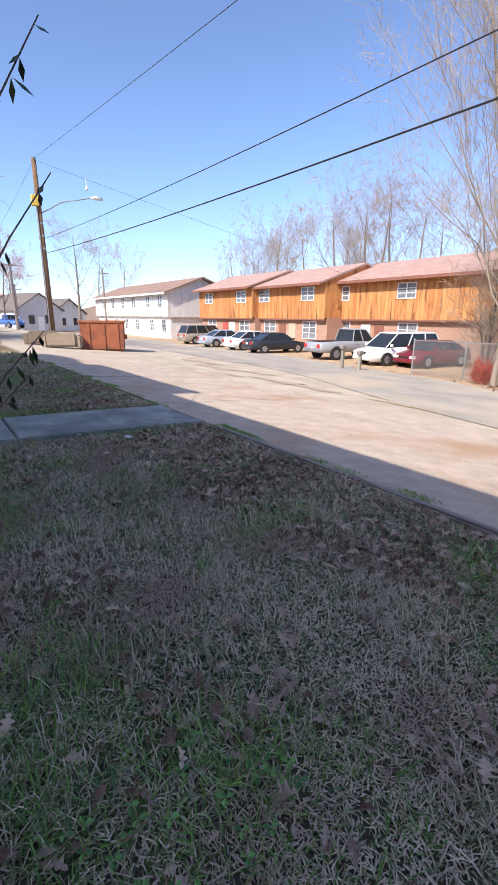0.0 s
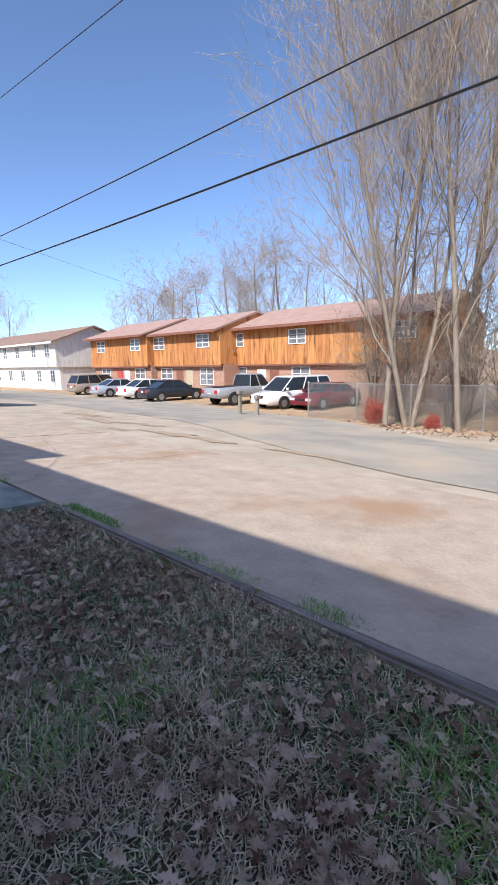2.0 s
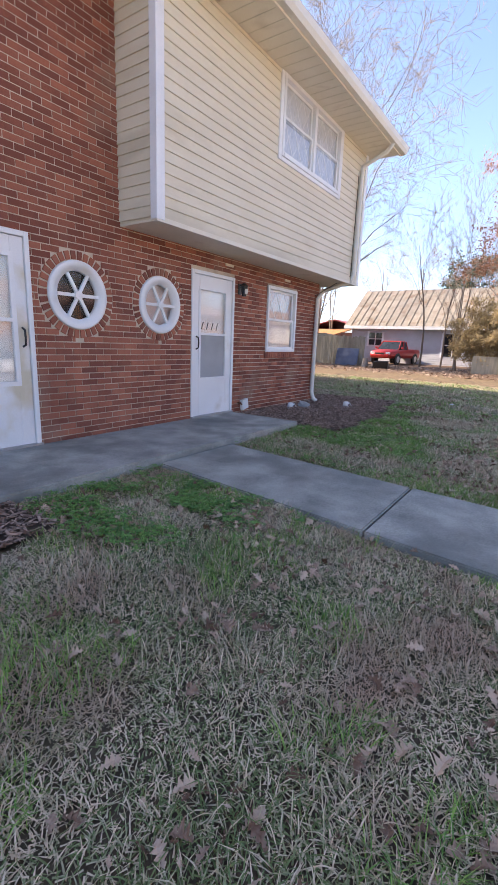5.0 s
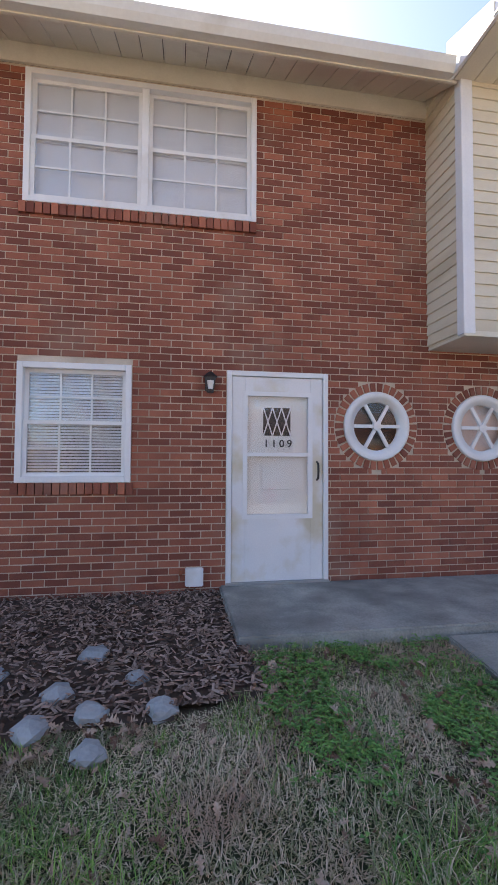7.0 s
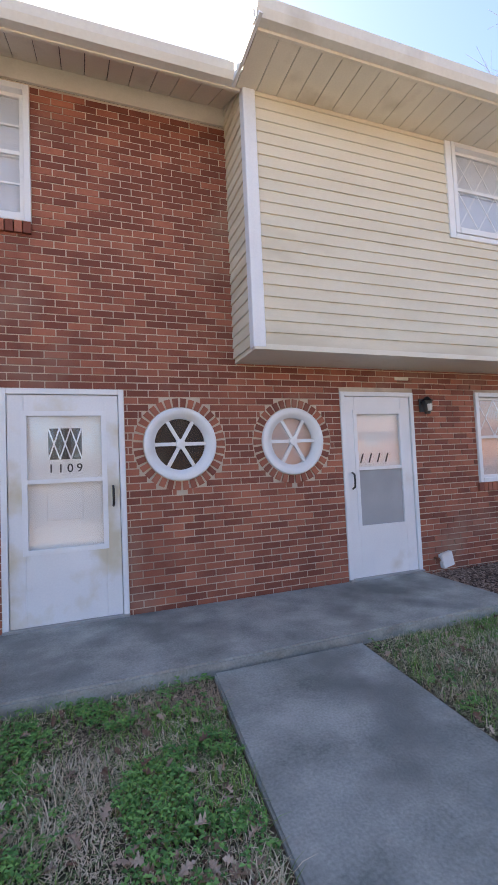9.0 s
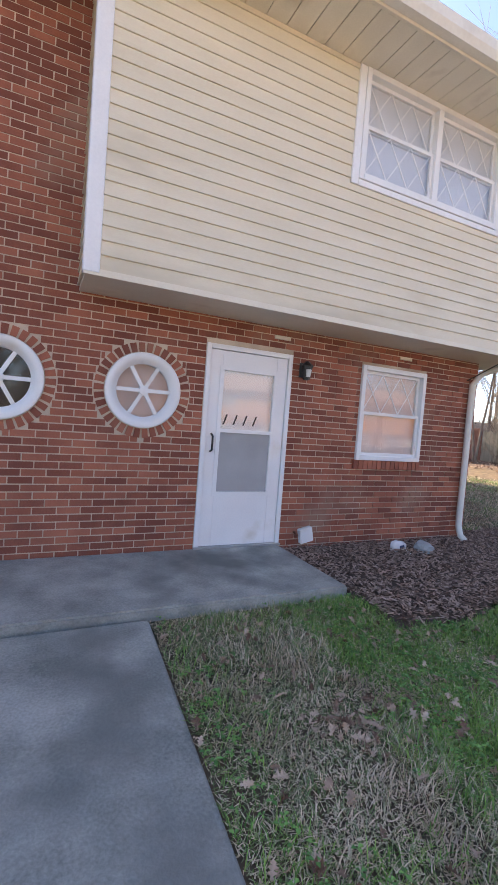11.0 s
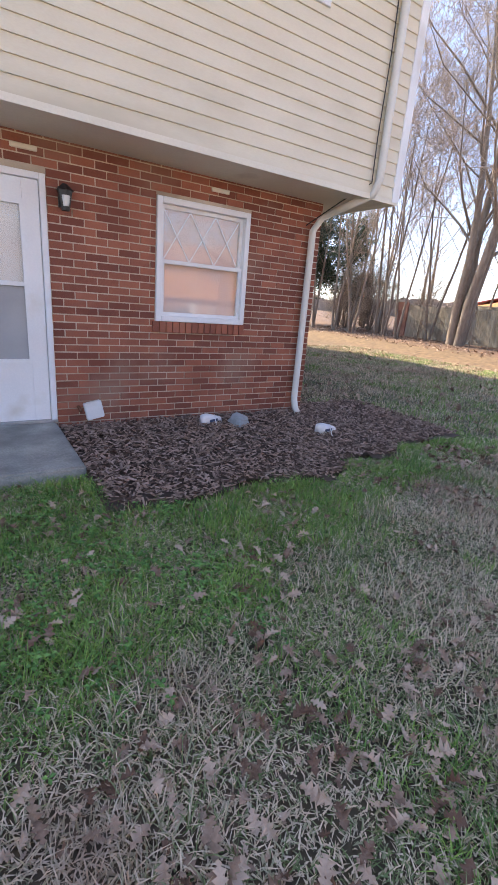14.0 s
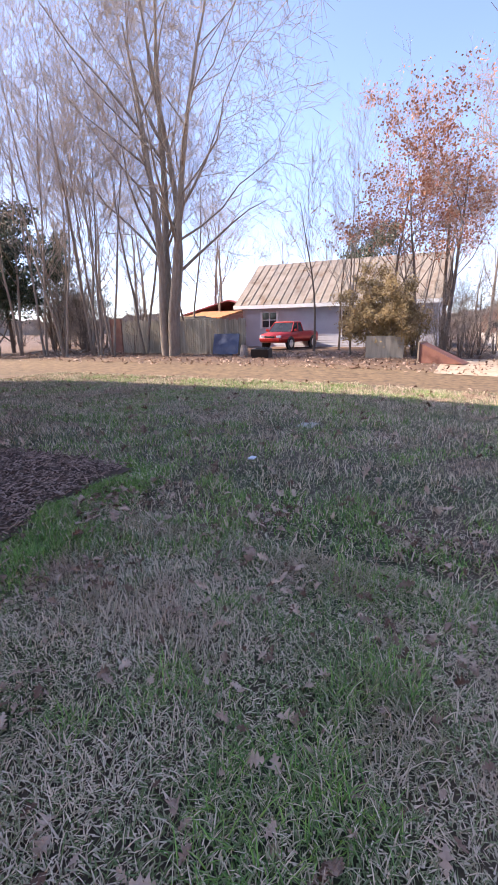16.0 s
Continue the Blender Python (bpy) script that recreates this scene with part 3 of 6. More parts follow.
part("soffit_panel", prism([(-0.0, 5.085), (-0.56, 4.81), (-0.56, 4.795), (0.0, 5.07)], -14.0, -8.0, "x"), M["cream"], roof)
x = SX0 - 0.08
while x < 4.7:
    w = min(0.2, 4.74 - x)
    part("soffit_panel", boxes([(x + 0.004, -1.14, 4.80, x + w - 0.004, SY, 4.815)]), M["cream"], roof)
    x += 0.2
part("soffit_panel", boxes([(SX1 + 0.02, SY, 4.80, 4.74, 9.4, 4.815)]), M["cream"], roof)


def gutter(x0, x1, y, z, parent):
    pts = [(y, z), (y, z + 0.12), (y - 0.02, z + 0.12), (y - 0.02, z + 0.02), (y - 0.075, z + 0.015), (y - 0.10, z + 0.06), (y - 0.12, z + 0.12), (y - 0.13, z + 0.125), (y - 0.112, z + 0.055), (y - 0.08, z)]
    return part("gutter", prism(pts, x0, x1, "x"), M["gutter"], parent, "weathered cream gutter")


part("fascia", boxes([(WX0, -0.59, 4.78, -1.25, -0.565, 4.93)]), M["cream"], roof)
part("fascia", boxes([(-1.3, -1.175, 4.79, 4.75, -1.15, 4.96)]), M["cream"], roof)
part("rake_board", prism([(-1.2, 4.80), (4.0, 6.58), (9.5, 4.80), (9.5, 4.97), (4.0, 6.76), (-1.2, 4.97)], 4.75, 4.78, "x"), M["cream"], roof)
part("end_board", prism([(-1.3, 4.80), (-0.55, 4.80), (-0.55, 5.2), (-1.2, 4.97)], -1.33, -1.3, "x"), M["white"], roof, "white boxed eave end")
gutter(-14.0, -1.34, -0.59, 4.795, roof)
gutter(-1.34, 4.80, -1.176, 4.815, roof)

# plain unseen block behind the house, added to shade the back lawn
blocker = thing("house_wing", "plain brick block behind the house, added to shade the lawn", "house wing", kind="structure")
part("wing_wall", boxes([(3.0, 5.6, -0.3, 7.4, 17.0, 10.8)]), M["brick"], blocker)
part("shade_block_cap", prism([(2.9, 10.8), (5.2, 11.1), (7.5, 10.8)], 5.55, 17.2, "y"), M["shingle"], blocker)

# downspout with the cable beside it
ds = thing("downspout", "cream metal downspout with elbows down the corner", "downspout")
part("pipe", tube([(4.18, -1.2, 4.83), (4.18, -1.1, 4.7), (4.14, -0.66, 4.5), (4.13, -0.655, 4.3), (4.13, -0.655, 2.55), (4.10, -0.62, 2.4), (3.86, -0.14, 2.2), (3.80, -0.06, 2.05), (3.80, -0.06, 0.12), (3.78, -0.12, 0.0), (3.77, -0.2, -0.05)], 0.042, 8), M["gutter"], ds, smooth=True)
part("cable", tube([(4.05, -0.63, 4.4), (4.06, -0.63, 3.6), (4.04, -0.63, 2.9), (4.05, -0.63, 2.5), (3.9, -0.35, 2.33), (3.72, -0.03, 2.1)], 0.006, 5), M["black"], ds)


def window(name, x0, z0, x1, z1, y, label, units=1, lattice="grid", fill="blind", sill=True):
    """A white framed window: sashes, bars, blind and panes."""
    w = thing(name, label, "window", kind="structure")
    fw = 0.055
    part("window_frame", soft(boxes([(x0, y - 0.03, z0, x0 + fw, y + 0.1, z1), (x1 - fw, y - 0.03, z0, x1, y + 0.1, z1), (x0 + fw, y - 0.03, z1 - fw, x1 - fw, y + 0.1, z1), (x0 + fw, y - 0.035, z0, x1 - fw, y + 0.1, z0 + fw)]), 0.004), M["white"], w)
    iw = (x1 - x0 - 2 * fw - (units - 1) * 0.07) / units
    for u in range(units):
        a = x0 + fw + u * (iw + 0.07)
        b = a + iw
        if u:
            part("mullion", soft(boxes([(a - 0.07, y - 0.028, z0 + fw, a, y + 0.1, z1 - fw)]), 0.004), M["white"], w)
        zm = (z0 + z1) / 2
        for lo, hi, d in ((z0 + fw, zm + 0.02, 0.005), (zm - 0.02, z1 - fw, 0.035)):
            s = 0.035
            sash = part("sash", boxes([(a, y + d, lo, a + s, y + d + 0.028, hi), (b - s, y + d, lo, b, y + d + 0.028, hi), (a + s, y + d, lo, b - s, y + d + 0.028, lo + s), (a + s, y + d, hi - s, b - s, y + d + 0.028, hi)]), M["white"], w)
            bm = bmesh.new()
            gx0, gx1, g0, g1 = a + s, b - s, lo + s, hi - s
            if lattice == "grid":
                for k in (1, 2):
                    xx = gx0 + (gx1 - gx0) * k / 3
                    box(bm, xx - 0.008, y + d + 0.004, g0, xx + 0.008, y + d + 0.022, g1)
                zz = (g0 + g1) / 2
                box(bm, gx0, y + d + 0.005, zz - 0.008, gx1, y + d + 0.021, zz + 0.008)
            else:
                n = 3
                wide, tall = (gx1 - gx0) / n, g1 - g0
                for k in range(n):
                    for sgn in (1, -1):
                        c = Vector((gx0 + (k + 0.5) * wide, y + d + 0.013 + 0.003 * sgn, (g0 + g1) / 2))
                        ln = math.hypot(wide, tall) / 2
                        box(bm, -0.006, -0.002, -ln, 0.006, 0.002, ln, Matrix.Translation(c) @ Matrix.Rotation(sgn * math.atan2(wide, tall), 4, "Y"))
            if lattice != "none" and not (lattice == "half" and d < 0.02):
                part("glazing_bar", bm, M["white"], sash)
            else:
                bm.free()
            pane = part("pane", boxes([(gx0, y + d + 0.012, g0, gx1, y + d + 0.015, g1)]), M["glass"], sash)
            pane.visible_shadow = False
        zlist = np.arange(z0 + fw + 0.02, z1 - fw, 0.028)
        if fill == "slats":
            part("blind", boxes([(a + 0.01, y + 0.085, q, b - 0.01, y + 0.105, q + 0.02) for q in zlist]), M["blind"], w, "pale horizontal slat blind")
            # near-black panel paints the shade of the room behind the slats
            part("dark_room_panel", boxes([(a, y + 0.14, z0 + fw, b, y + 0.15, z1 - fw)]), M["dark"], w)
        else:
            part("blind", boxes([(a + 0.005, y + 0.066, q, b - 0.005, y + 0.069 + 0.003 * (i % 2), q + 0.0275) for i, q in enumerate(zlist)]), M["pinkblind"] if fill == "pink" else M["blind"], w, "pale closed blind")
    if sill:
        for k, xx in enumerate(np.arange(x0 - 0.03, x1 + 0.03 - 0.06, 0.0715)):
            part("sill_brick", boxes([(xx, y - 0.035, z0 - 0.105, xx + 0.0615, y + 0.05, z0 - 0.004)]), M["brick"], w)
    return w


window("window_1", -5.26, 3.56, -3.08, 4.83, -0.004, "white double sash window with grid bars and blinds", 2, "grid")
window("window_2", -5.27, 0.98, -4.26, 2.08, -0.004, "white sash window with raised slat blinds", 1, "grid", "slats")
window("window_3", 1.957, 0.972, 2.984, 2.105, -0.004, "white sash window with diamond bars and pale shade", 1, "half", "pink")
window("window_4", 1.2, 3.76, 3.19, 4.80, SY - 0.01, "white double sash window with diamond lattice bars", 2, "diamond", "blind", False)
lone("trim", soft(boxes([(1.12, SY - 0.032, 3.70, 1.2, SY, 4.80), (3.19, SY - 0.032, 3.70, 3.27, SY, 4.80), (1.2, SY - 0.032, 3.70, 3.19, SY, 3.757)]), 0.004), M["white"], "white window casing on the siding", "trim", kind="structure")


def round_window(cx, cz, dark):
    w = thing("round_window", "white round spoked window ringed by soldier bricks", "window", group="round windows beside the doors", kind="structure")
    bm = bmesh.new()
    n = 48
    prof = ((0.355, 0.02), (0.355, -0.028), (0.345, -0.034), (0.29, -0.03), (0.285, -0.018), (0.25, -0.012), (0.25, 0.05))
    rings = [[bm.verts.new((cx + r * math.cos(2 * math.pi * k / n), d, cz + r * math.sin(2 * math.pi * k / n))) for k in range(n)] for r, d in prof]
    for a, b in zip(rings, rings[1:]):
        for k in range(n):
            bm.faces.new((a[k], b[k], b[(k + 1) % n], a[(k + 1) % n]))
    bmesh.ops.recalc_face_normals(bm, faces=bm.faces[:])
    part("window_frame", bm, M["white"], w, smooth=True)
    for k in range(3):
        bm = bmesh.new()
        box(bm, -0.25, -0.014, -0.017, 0.25, 0.012, 0.017, Matrix.Translation((cx, -0.006 + 0.001 * k, cz)) @ Matrix.Rotation(k * math.pi / 3, 4, "Y"))
        part("spoke", bm, M["white"], w)
    bm = bmesh.new()
    bmesh.ops.create_cone(bm, cap_ends=True, segments=24, radius1=0.05, radius2=0.045, depth=0.04, matrix=Matrix.Translation((cx, -0.01, cz)) @ Matrix.Rotation(math.pi / 2, 4, "X"))
    part("hub", bm, M["white"], w)
    bm = bmesh.new()
    bmesh.ops.create_circle(bm, cap_ends=True, segments=40, radius=0.255, matrix=Matrix.Translation((cx, 0.02, cz)) @ Matrix.Rotation(math.pi / 2, 4, "X"))
    part("pane", bm, M["glass"], w).visible_shadow = False
    bm = bmesh.new()
    bmesh.ops.create_circle(bm, cap_ends=True, segments=40, radius=0.34, matrix=Matrix.Translation((cx, 0.10, cz)) @ Matrix.Rotation(math.pi / 2, 4, "X"))
    part("curtain", bm, M["dark"] if dark else M["pinkblind"], w, "dark cloth behind the glass" if dark else "pinkish shade behind the glass")
    n = 34
    me = None
    for k in range(n):
        a = 2 * math.pi * (k + 0.5) / n
        if me is None:
            h0, h1 = math.pi / n * 0.365 - 0.009, math.pi / n * R_OUT - 0.013
            b = bmesh.new()
            v = [b.verts.new(c) for c in ((-h0, 0.03, 0.362), (h0, 0.03, 0.362), (h1, 0.03, R_OUT - 0.008), (-h1, 0.03, R_OUT - 0.008), (-h0, -0.009, 0.362), (h0, -0.009, 0.362), (h1, -0.009, R_OUT - 0.008), (-h1, -0.009, R_OUT - 0.008))]
            for f in ((4, 5, 6, 7), (0, 1, 5, 4), (1, 2, 6, 5), (2, 3, 7, 6), (3, 0, 4, 7)):
                b.faces.new([v[i] for i in f])
            bmesh.ops.recalc_face_normals(b, faces=b.faces[:])
            me = mesh_of("ring_brick", b, M["brick"])
        o = new("ring_brick", me)
        o.parent = w
        o.matrix_world = Matrix.Translation((cx, 0, cz)) @ Matrix.Rotation(a, 4, "Y")


round_window(*ROUND[0], True)
round_window(*ROUND[1], False)


def number(text, x, z, y, size, parent, slant=0.0):
    c = bpy.data.curves.new("digits", "FONT")
    c.body, c.size, c.extrude, c.align_x, c.space_character, c.shear, c.offset = text, size, 0.002, "CENTER", 1.5, slant, 0.0012
    tmp = bpy.data.objects.new("digits", c)
    scene.collection.objects.link(tmp)
    me = bpy.data.meshes.new_from_object(tmp.evaluated_get(bpy.context.evaluated_depsgraph_get()))
    bpy.data.objects.remove(tmp)
    bpy.data.curves.remove(c)
    me.materials.clear()
    me.materials.append(M["black"])
    o = new("house_number", me)
    o.parent = parent
    o.matrix_world = Matrix.Translation((x, y, z)) @ Matrix.Rotation(math.pi / 2, 4, "X")
    tagged(o, "black house number " + text)


def door(name, x0, x1, h, first):
    d = thing(name, "white storm door before a white entry door, number " + ("1109" if first else "1111"), "door", kind="structure")
    f = 0.05
    part("door_frame", soft(boxes([(x0, -0.02, 0, x0 + f, 0.14, h), (x1 - f, -0.02, 0, x1, 0.14, h), (x0 + f, -0.02, h - f, x1 - f, 0.14, h)]), 0.004), M["white"], d)
    a, b = x0 + f + 0.004, x1 - f - 0.004
    g0, gm, g1 = (0.64, 1.25, 1.85) if first else (0.56, 1.22, 1.86)
    ga, gb = a + 0.13, b - 0.13
    leaf = part("storm_door", soft(boxes([(a, 0.0, 0.015, ga, 0.035, h - f - 0.004), (gb, 0.0, 0.015, b, 0.035, h - f - 0.004), (ga, 0.0, 0.015, gb, 0.035, g0), (ga, 0.0, g1, gb, 0.035, h - f - 0.004)]), 0.003), M["stain"] if first else M["white"], d, "white metal storm door" + (" with a tan stain" if first else ""))
    s = 0.022
    part("glass_frame", boxes([(ga - s, -0.008, g0 - s, ga + s, 0.03, g1 + s), (gb - s, -0.008, g0 - s, gb + s, 0.03, g1 + s), (ga + s, -0.008, g0 - s, gb - s, 0.03, g0 + s), (ga + s, -0.008, g1 - s, gb - s, 0.03, g1 + s), (ga + s, -0.01, gm - 0.018, gb - s, 0.03, gm + 0.018)]), M["white"], leaf)
    part("pane", boxes([(ga + s, 0.012, gm, gb - s, 0.015, g1 - s)]), M["glass"], leaf).visible_shadow = False
    if first:
        part("pane", boxes([(ga + s, 0.012, g0 + s, gb - s, 0.015, gm)]), M["glass"], leaf).visible_shadow = False
    else:
        part("screen", boxes([(ga + s, 0.012, g0 + s, gb - s, 0.015, gm)]), M["screen"], leaf, "grey insect screen")
    entry = part("entry_door", boxes([(x0 + f, 0.055, 0.0, x1 - f, 0.09, h - f)]), M["door_in"], d, "off-white entry door")
    cx = (x0 + x1) / 2
    if first:
        part("small_window", boxes([(cx - 0.14, 0.05, 1.44, cx + 0.14, 0.0545, 1.72)]), M["dark"], entry, "small dark lattice window")
        bm = bmesh.new()
        for k in range(3):
            for sg in (1, -1):
                box(bm, -0.006, -0.003, -0.147, 0.006, 0.003, 0.147, Matrix.Translation((cx - 0.093 + 0.093 * k, 0.044 - sg * 0.003, 1.58)) @ Matrix.Rotation(sg * 0.32, 4, "Y"))
        part("lattice", bm, M["white"], entry)
        part("letter_panel", soft(boxes([(cx - 0.16, 0.048, 0.9, cx + 0.14, 0.0545, 1.18)]), 0.003), M["door_in"], entry)
        number("1109", cx, 1.325, 0.008, 0.105, leaf)
    else:
        number("1111", cx - 0.09, 1.285, 0.008, 0.15, leaf, 0.35)
    hx = b - 0.06 if first else a + 0.06
    part("door_handle", tube([(hx, 0.0, 1.0), (hx, -0.045, 1.02), (hx, -0.05, 1.09), (hx, -0.045, 1.16), (hx, 0.0, 1.18)], 0.011, 8), M["black"], leaf, "black pull handle", True)
    part("threshold", boxes([(x0, -0.05, -0.004, x1, 0.1, 0.014)]), M["steel"], d)


door("door_1", -3.36, -2.33, 2.07, True)
door("door_2", 0.0, 0.996, 2.09, False)


def wall_lantern(x, z):
    l = thing("wall_lantern", "small dark metal wall lantern beside a door", "lamp", group="lanterns beside the doors")
    part("backplate", soft(boxes([(x - 0.04, -0.02, z - 0.06, x + 0.04, 0.004, z + 0.1)]), 0.004), M["black"], l)
    bm = bmesh.new()
    for r0, r1, za, zb in ((0.035, 0.062, -0.09, 0.06), (0.075, 0.02, 0.06, 0.11)):
        bmesh.ops.create_cone(bm, cap_ends=True, segments=6, radius1=r0, radius2=r1, depth=zb - za, matrix=Matrix.Translation((x, -0.1, z + (za + zb) / 2)))
    box(bm, x - 0.012, -0.1, z + 0.06, x + 0.012, -0.01, z + 0.08)
    part("cage", bm, M["black"], l)
    bm = bmesh.new()
    bmesh.ops.create_cone(bm, cap_ends=True, segments=10, radius1=0.022, radius2=0.034, depth=0.08, matrix=Matrix.Translation((x, -0.135, z - 0.02)))
    part("bulb_glass", bm, M["lens"], l, "frosted bulb")


wall_lantern(-3.53, 1.92)
wall_lantern(1.13, 1.92)


def outlet_box(x, tilt):
    o = thing("outlet_box", "white plastic utility box with a faucet on the brick", "utility box", pose(x, -0.03, 0.09, 0, tilt, 0), group="utility boxes low on the wall")
    part("box_body", soft(boxes([(-0.085, -0.035, -0.085, 0.085, 0.03, 0.085)]), 0.008, 2), M["white"], o)
    part("faucet", tube([(-0.13, 0.03, 0.06), (-0.13, -0.03, 0.06), (-0.13, -0.05, 0.03)], 0.014, 8), M["rust"], o, "small reddish hose faucet")


outlet_box(-3.66, 0)
outlet_box(1.33, -12)
for x in (0.85, 2.62):
    v = lone("wall_vent", soft(boxes([(x - 0.1, -0.02, 2.235, x + 0.1, 0.0, 2.275)]), 0.006), M["cream"], "small cream vent strip on the brick", "vent", group="vents under the overhang")

# bricks in running bond
C, BL = 0.0677, 0.2
brick_mesh = {}
bulk_v, bulk_f = [], []
z = WZ0 + 0.24
row = 0
zc = -0.095
count = 0
near_list = []
while zc < WZ1 - 0.03:
    z0, z1 = zc + 0.0054, zc + C - 0.0054
    off = (row % 2) * BL / 2
    for p, q in carve(-8.0, WX1, z0, z1):
        k = math.floor((p - off) / BL)
        while k * BL + off < q:
            a, b = max(p, k * BL + off) + 0.0052, min(q, (k + 1) * BL + off) - 0.0052
            k += 1
            if b - a < 0.015:
                continue
            d = -0.001 - 0.0045 * random.random()
            if -2.3 < a and b < 0.0 and 0.0 < z0 < 1.35:
                near_list.append((a, b, z0, z1, d))
            else:
                i = len(bulk_v)
                bulk_v += [(a, d, z0), (b, d, z0), (b, d, z1), (a, d, z1), (a, 0.02, z0), (b, 0.02, z0), (b, 0.02, z1), (a, 0.02, z1)]
                bulk_f += [(i, i + 1, i + 2, i + 3), (i, i + 4, i + 5, i + 1), (i + 1, i + 5, i + 6, i + 2), (i + 2, i + 6, i + 7, i + 3), (i + 3, i + 7, i + 4, i)]
    zc += C
    row += 1
o = new("brickwork", raw_mesh("brickwork", bulk_v, bulk_f, M["brick"]))
o.parent = wall
tagged(o, "red bricks in running bond", kind="stuff")
for a, b, z0, z1, d in near_list:
    key = round(b - a, 3)
    if key not in brick_mesh:
        w, h = (b - a) / 2, (z1 - z0) / 2
        bmm = boxes([(-w, -0.012, -h, w, 0.012, h)])
        brick_mesh[key] = mesh_of("brick", bmm, M["brick"])
    o = new("brick", brick_mesh[key])
    o.parent = wall
    o.location = ((a + b) / 2, d + 0.012, (z0 + z1) / 2)

# ---- trees ----
def grow(seed, height, trunk_r, levels=4, spread=0.6, first=0.3, kids=(7, 6, 5, 4), lift=0.35, stems=1, droop=0.0, fine=0.006, fan=(0.08, 0.2)):
    """Branch paths of a bare tree: (points, radii, level)."""
    rnd = random.Random(seed)
    out = []

    def branch(p, d, length, r, level):
        n = 7 if level == 0 else 5 if level == 1 else 3 if level == 2 else 1
        pts, rad = [p], [r]
        for i in range(n):
            wob = Vector((rnd.gauss(0, 1), rnd.gauss(0, 1), rnd.gauss(0, 0.6))) * (0.05 if level == 0 else 0.16)
            d = (d + wob + Vector((0, 0, (0.04 if level else 0.02) - droop * level * 0.05))).normalized()
            p = p + d * (length / n)
            pts.append(p)
            rad.append(max(r * (1 - (i + 1) / n * (0.82 if level else 0.88)), fine * 0.7))
        out.append((pts, rad, level))
        if level >= levels:
            return
        for k in range(kids[min(level, len(kids) - 1)]):
            u = first + (1 - first) * (k + rnd.random()) / kids[min(level, len(kids) - 1)] if level == 0 else rnd.uniform(0.25, 1.0)
            f = u * n
            i = min(int(f), n - 1)
            q = pts[i].lerp(pts[i + 1], f - i)
            rr = rad[i] + (rad[i + 1] - rad[i]) * (f - i)
            dd = (pts[i + 1] - pts[i]).normalized()
            side = dd.orthogonal().normalized()
            side.rotate(Matrix.Rotation(rnd.uniform(0, 2 * math.pi), 3, dd))
            nd = (dd * (1 - spread) + side * spread + Vector((0, 0, lift * (0.6 if level else 1)))).normalized()
            branch(q, nd, length * rnd.uniform(0.36, 0.6) * (1.15 - 0.45 * u if level == 0 else 0.95), max(rr * rnd.uniform(0.3, 0.52), fine), level + 1)
    for s in range(stems):
        a = 2 * math.pi * s / max(stems, 1) + rnd.random()
        tilt = 0.0 if stems == 1 else rnd.uniform(*fan)
        off = Vector((math.cos(a), math.sin(a), 0)) * (0 if stems == 1 else trunk_r * 0.9)
        branch(Vector((0, 0, -0.15)) + off, Vector((math.cos(a) * tilt, math.sin(a) * tilt, 1)).normalized(), height * (1 if s == 0 else rnd.uniform(0.75, 0.97)), trunk_r, 0)
    return out


def tubes_mesh(name, paths, material, sides):
    vs, fs = [], []
    for pts, rad, level in paths:
        n = sides(level)
        base = len(vs)
        for i, p in enumerate(pts):
            d = (pts[min(i + 1, len(pts) - 1)] - pts[max(i - 1, 0)]).normalized()
            u = d.orthogonal().normalized() if i == 0 else (u - d * u.dot(d)).normalized()
            w = d.cross(u)
            for k in range(n):
                a = 2 * math.pi * k / n
                vs.append(tuple(p + (u * math.cos(a) + w * math.sin(a)) * rad[i]))
        for i in range(len(pts) - 1):
            for k in range(n):
                fs.append((base + i * n + k, base + i * n + (k + 1) % n, base + (i + 1) * n + (k + 1) % n, base + (i + 1) * n + k))
    return raw_mesh(name, vs, fs, material, True)


def leaf_mesh(name, paths, material, per, size, level_min, seed):
    rnd = random.Random(seed)
    vs, fs = [], []
    for pts, rad, level in paths:
        if level < level_min:
            continue
        for _ in range(per):
            i = rnd.randrange(len(pts) - 1)
            p = pts[i].lerp(pts[i + 1], rnd.random()) + Vector((rnd.gauss(0, 1), rnd.gauss(0, 1), rnd.gauss(0, 1))) * size * 0.8
            a = Vector((rnd.gauss(0, 1), rnd.gauss(0, 1), rnd.gauss(0, 1))).normalized()
            b = a.orthogonal().normalized() * size * 0.35
            a = a * size * rnd.uniform(0.6, 1.2)
            k = len(vs)
            vs += [tuple(p), tuple(p + a * 0.5 + b), tuple(p + a), tuple(p + a * 0.5 - b)]
            fs.append((k, k + 1, k + 2, k + 3))
    return raw_mesh(name, vs, fs, material)


TREES = {}


def tree_kind(key, label, seed, height, r, bark="bark", twig="twig", leaves=None, **kw):
    paths = grow(seed, height, r, **kw)
    t = thing("bare_tree" if not leaves else "tree", label, "tree")
    o = new("trunk", tubes_mesh("trunk", [p for p in paths if p[2] == 0], M[bark], lambda l: 10))
    o.parent = t
    o = new("limb", tubes_mesh("limb", [p for p in paths if p[2] == 1], M[bark], lambda l: 6))
    o.parent = t
    c = new("crown", tubes_mesh("crown", [p for p in paths if p[2] > 1], M[twig], lambda l: 4 if l == 2 else 3))
    c.parent = t
    if leaves:
        lm, per, size, lv = leaves
        o = new("foliage", leaf_mesh("foliage", paths, M[lm], per, size, lv, seed))
        o.parent = t
    TREES[key] = [t, False]


